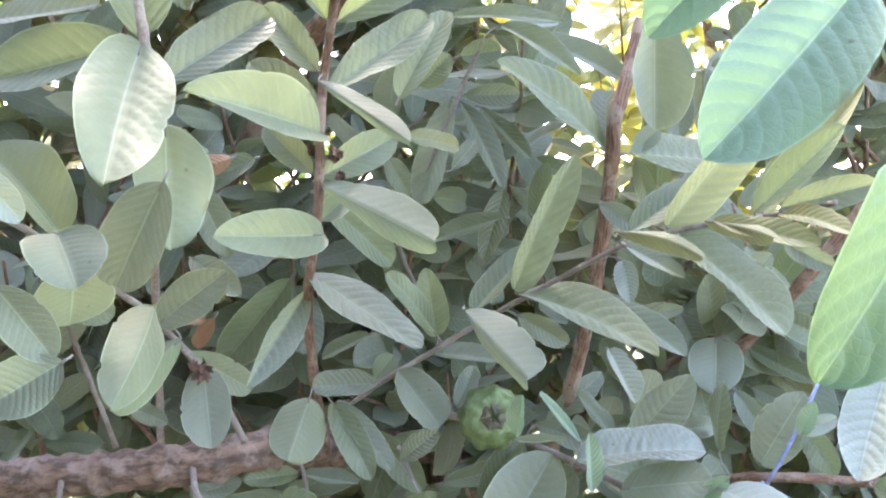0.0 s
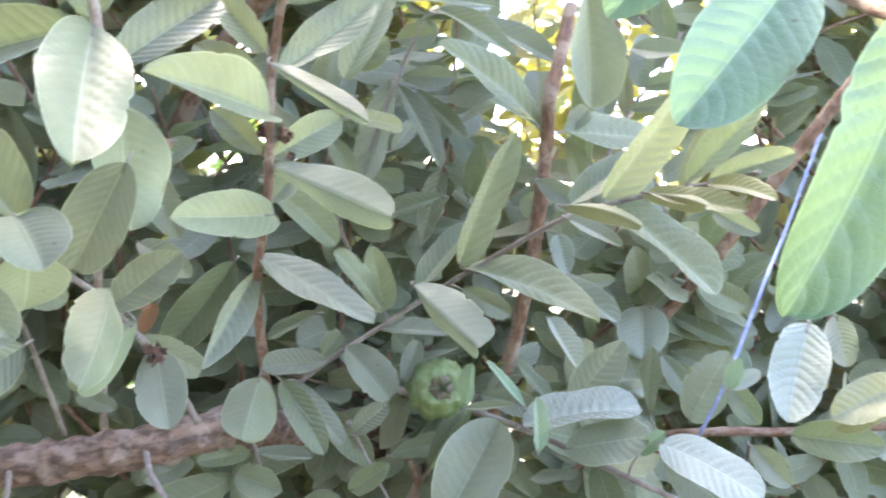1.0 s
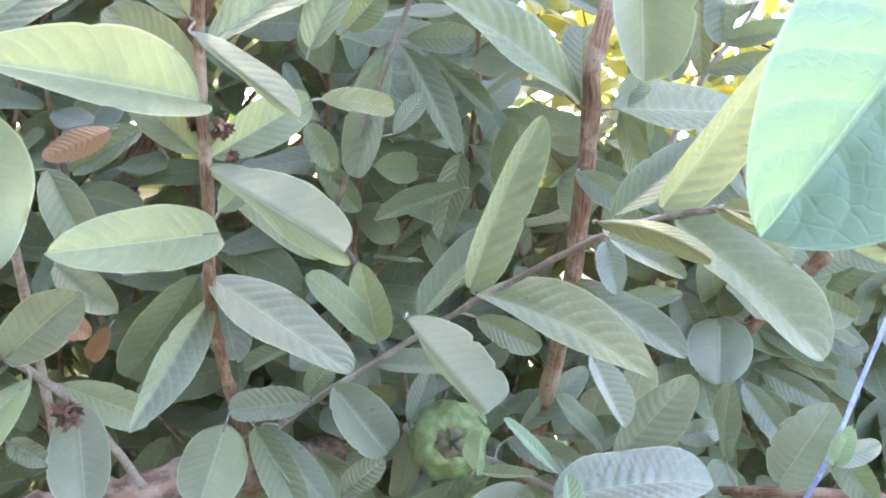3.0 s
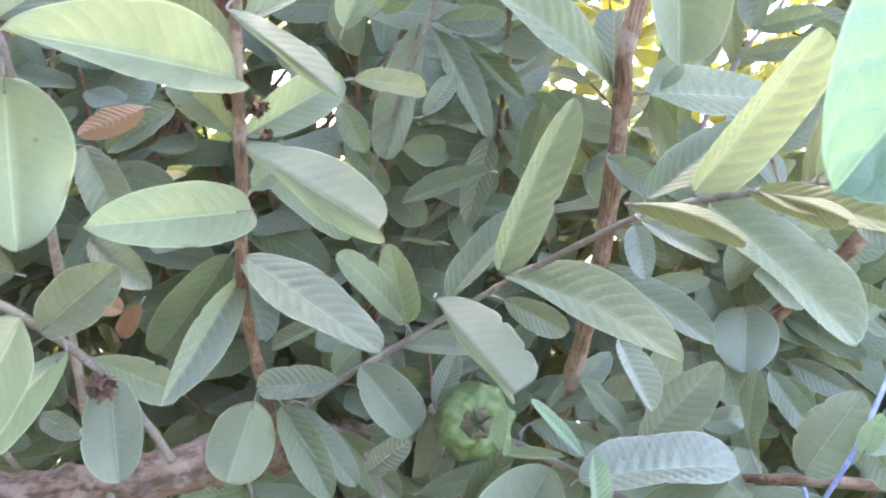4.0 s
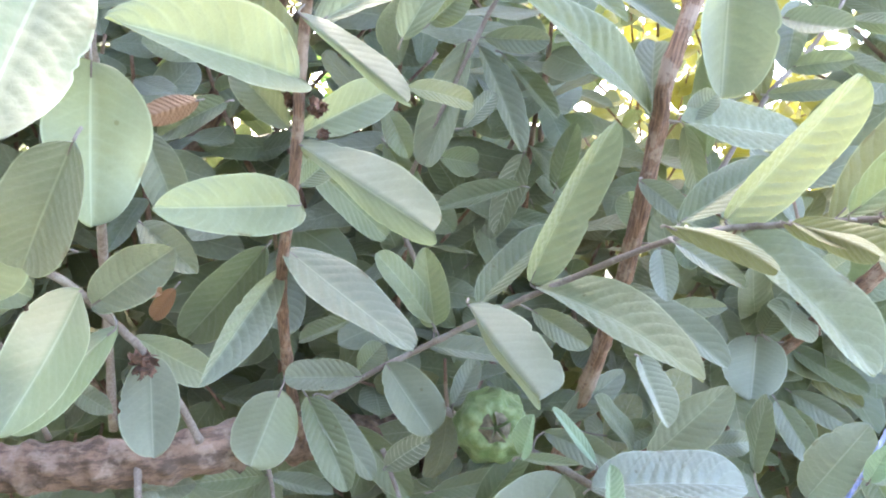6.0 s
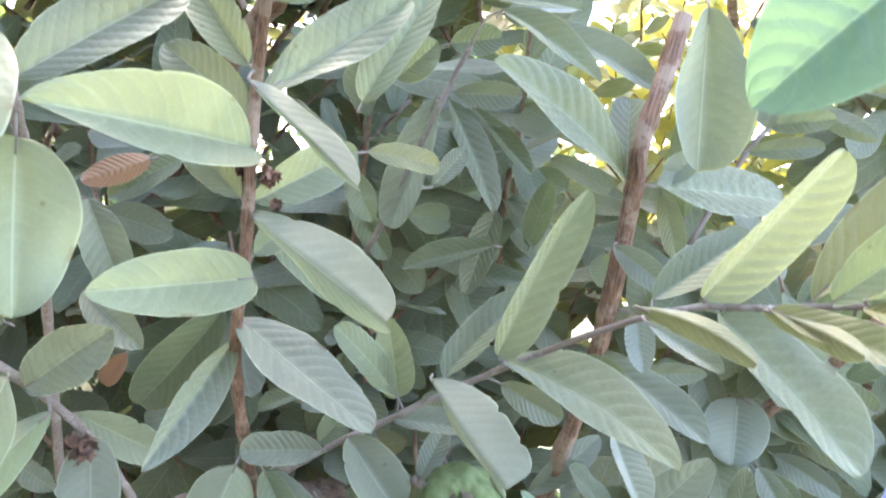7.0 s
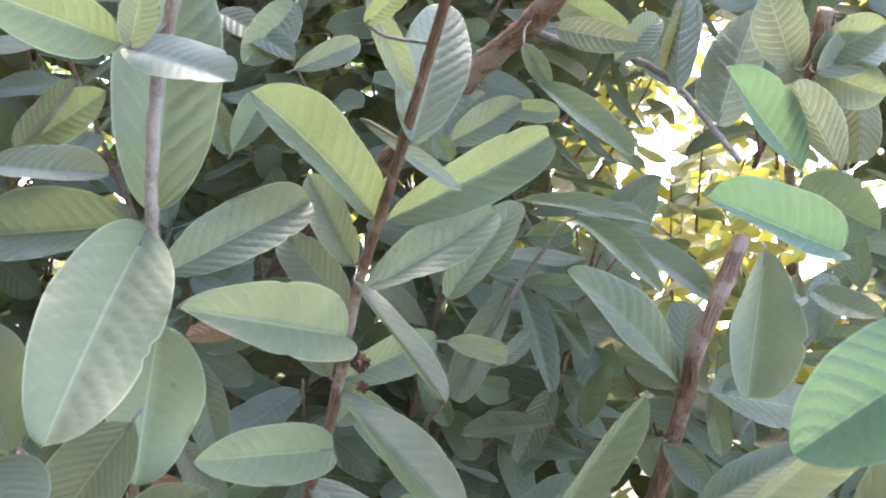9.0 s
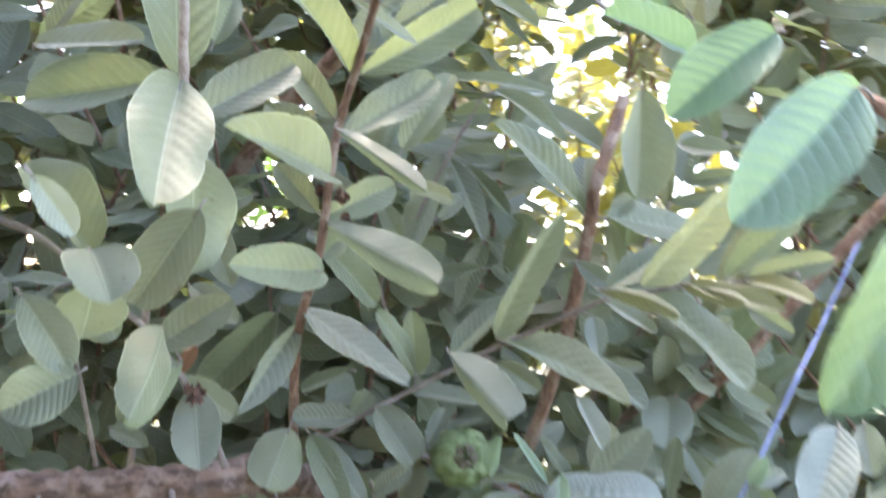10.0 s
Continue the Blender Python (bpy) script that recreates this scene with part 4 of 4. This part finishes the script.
# two unseen clumps put in the sun's way to darken the left leaves
mass("foliage", r, inner_shoots(58, ((-1.1, -0.10), (0.72, 1.10), (2.40, 2.9)), 0.095), [T, U], "unseen leafy crown top over the fruit, added to shade the left side", tree)
mass("foliage", r, inner_shoots(18, ((-0.64, -0.34), (0.84, 1.12), (2.28, 2.55)), 0.095), [T, U], "unseen leafy crown edge high over the thick branch, added to block the sun", tree)
shrub = tagged(new("shrub"), "bright green sunlit shrub behind the guava", "shrub")
shrub.location = (-1.2, 2.6, 0)
leafy = [((r.uniform(-2.6, 0.1), r.uniform(2.0, 3.0), r.uniform(0.4, 2.8)), (r.normal() * 0.5, r.normal() * 0.5, 0.7), r.uniform(0.25, 0.4), 0.06) for _ in range(460)]
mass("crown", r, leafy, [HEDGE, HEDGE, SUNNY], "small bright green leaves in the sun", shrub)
for lean in (-0.8, -0.2, 0.5):
    sv, sf, su = tube(smooth_line([(-1.2, 2.6, -0.05), (-1.2 + lean * 0.4, 2.58, 0.8), (-1.2 + lean, 2.55, 2.2)], 6), np.linspace(0.03, 0.008, 13), 8, 0.04)
    link_mesh("stem", sv, sf, [BARK_GREY], shrub, su)
sunlit = []
for k in range(340):
    p = (r.uniform(-0.1, 1.9), r.uniform(1.8, 3.0), r.uniform(1.3, 2.9))
    if 0.36 < p[0] / p[1] < 0.54 and p[2] > 1.75 and k % 3:
        continue
    sunlit.append((p, (r.normal() * 0.5, r.normal() * 0.5, 0.7), r.uniform(0.25, 0.45), 0.085))
far_tree = tagged(new("tree"), "sunlit yellow-green tree behind the guava", "tree")
far_tree.location = (0.8, 2.6, 0)
mass("crown", r, sunlit, [SUNNY, SUNNY, T], "yellow-green leaves with the sun's glow put into their colour", far_tree)
fv, ff, fu = tube(smooth_line([(0.8, 2.6, -0.05), (0.78, 2.62, 0.8), (0.84, 2.55, 1.6), (0.75, 2.6, 2.4)], 6), np.linspace(0.05, 0.012, 19), 10, 0.04)
link_mesh("trunk", fv, ff, [BARK_GREY], far_tree, fu)


# ---- fruit, dried flowers, cord ----
def guava(place, radius, way):
    """A ribbed, lumpy green guava with its dry calyx on the end that points along way."""
    thing = tagged(new("guava_fruit"), "unripe lumpy green guava fruit with a dry calyx", "fruit")
    thing.location = place
    bpy.context.view_layer.update()
    q = np.random.default_rng(3)
    rows, cols = 40, 56
    th, ph = np.meshgrid(np.linspace(0.0, np.pi, rows), np.linspace(0, 2 * np.pi, cols, endpoint=False), indexing="ij")
    wave = 0.045 * np.sin(9 * ph + 1.5 * np.sin(2 * th)) * np.sin(th) + 0.036 * np.sin(6 * ph + 5 * th) * np.sin(th) + 0.020 * np.sin(17 * ph + 4 * np.sin(4 * th)) * np.sin(th) + 0.018 * np.sin(13 * th + 2 * np.sin(3 * ph))
    rad = radius * (1 + wave)
    z = np.cos(th) * rad * 1.06 - radius * 0.34 * np.exp(-(th / 0.42) ** 2)
    verts = np.stack([np.sin(th) * np.cos(ph) * rad, np.sin(th) * np.sin(ph) * rad, z], -1).reshape(-1, 3)
    faces = [(i * cols + j, (i + 1) * cols + j, (i + 1) * cols + (j + 1) % cols, i * cols + (j + 1) % cols) for i in range(rows - 1) for j in range(cols)]
    turn = Vector(way).to_track_quat("Z", "Y").to_matrix()
    spin = np.array(turn)
    body = link_mesh("fruit_body", np.asarray(verts) @ spin.T + place, faces, [FRUIT], thing)
    for k in range(5):
        a = 2 * np.pi * k / 5 + q.uniform(-0.2, 0.2)
        s, w = np.meshgrid(np.linspace(0, 1, 6), np.linspace(-1, 1, 5), indexing="ij")
        out = radius * (0.44 - 0.37 * s)
        side = w * radius * 0.27 * (1 - 0.95 * s)
        lift = radius * (0.76 + 0.24 * np.sin(np.pi * 0.62 * s)) + radius * 0.03 * np.sin(w * 3 + k + 4 * s)
        pts = np.stack([out * np.cos(a) - side * np.sin(a), out * np.sin(a) + side * np.cos(a), lift], -1).reshape(-1, 3)
        fs = [(i * 5 + j, i * 5 + j + 1, (i + 1) * 5 + j + 1, (i + 1) * 5 + j) for i in range(5) for j in range(4)]
        link_mesh("sepal", pts @ spin.T + place, fs, [CALYX], body)
    back = np.array(place) - np.array(Vector(way).normalized()) * radius * 1.02
    stalk = smooth_line([back, back + (-0.004, 0.012, 0.008), back + (-0.012, 0.03, 0.022)], 4)
    sv, sf, su = tube(stalk, np.linspace(0.0022, 0.0018, len(stalk)), 8)
    link_mesh("stalk", sv, sf, [GREEN_TWIG], thing, su)
    return thing


guava((0.053, 0.662, 1.381), 0.0258, (0.08, -1.0, 0.22))


def dried_flower(key, place, size, seed, label="shrivelled dark brown flower remains"):
    """A clump of curled dry scraps round a small cup."""
    q = np.random.default_rng(seed)
    verts, faces, n = [], [], 0
    for k in range(26):
        d = q.normal(size=3)
        d /= np.linalg.norm(d)
        e = np.cross(d, q.normal(size=3))
        e /= np.linalg.norm(e)
        f = np.cross(d, e)
        s, w = np.meshgrid(np.linspace(0, 1, 5), np.linspace(-1, 1, 3), indexing="ij")
        curl = q.uniform(0.3, 1.0)
        p = np.asarray(place) + size * (d * (0.25 + 0.55 * s - 0.25 * s * s)[..., None] + e * (w * 0.34 * (1 - 0.3 * s))[..., None] + f * (curl * 0.7 * s * s + 0.2 * w * w)[..., None])
        verts.append(p.reshape(-1, 3))
        faces += [(n + i * 3 + j, n + i * 3 + j + 1, n + (i + 1) * 3 + j + 1, n + (i + 1) * 3 + j) for i in range(4) for j in range(2)]
        n += 15
    ob = link_mesh("dried_flower", np.vstack(verts), faces, [FLOWER], BOUGHS[key][0])
    return tagged(ob, label)


dried_flower("twig_left", (-0.157, 0.562, 1.430), 0.0105, 1)
dried_flower("stem1", (-0.062, 0.555, 1.584), 0.0075, 2)
dried_flower("stem1", (-0.079, 0.562, 1.588), 0.006, 3)
dried_flower("stem1", (-0.058, 0.560, 1.570), 0.005, 4)
dried_flower("stem1", (-0.074, 0.552, 1.597), 0.004, 5)


def cord(points, radius, label):
    """Three strands laid round one another."""
    thing = tagged(new("cord"), label, "cord")
    thing.location = points[-1]
    bpy.context.view_layer.update()
    line = smooth_line(points, 24)
    length = np.r_[0, np.cumsum(np.linalg.norm(np.diff(line, axis=0), axis=1))]
    ahead = np.gradient(line, axis=0)
    ahead /= np.linalg.norm(ahead, axis=1)[:, None]
    right = np.cross(ahead, (0.2, -0.9, 0.3))
    right /= np.linalg.norm(right, axis=1)[:, None]
    up = np.cross(right, ahead)
    for k in range(3):
        a = length / 0.011 * 2 * np.pi + 2 * np.pi * k / 3
        strand = line + (np.cos(a)[:, None] * right + np.sin(a)[:, None] * up) * radius * 0.5
        v, f, u = tube(strand, np.full(len(strand), radius * 0.56), 7)
        link_mesh("strand", v, f, [CORD], thing, u)
    return thing


cord([(0.435, 0.720, 1.627), (0.406, 0.695, 1.584), (0.362, 0.660, 1.516), (0.316, 0.600, 1.480), (0.292, 0.588, 1.436), (0.273, 0.578, 1.402), (0.261, 0.580, 1.375), (0.255, 0.600, 1.346), (0.285, 0.690, 1.325)], 0.0014, "twisted blue nylon cord tied between the branches")
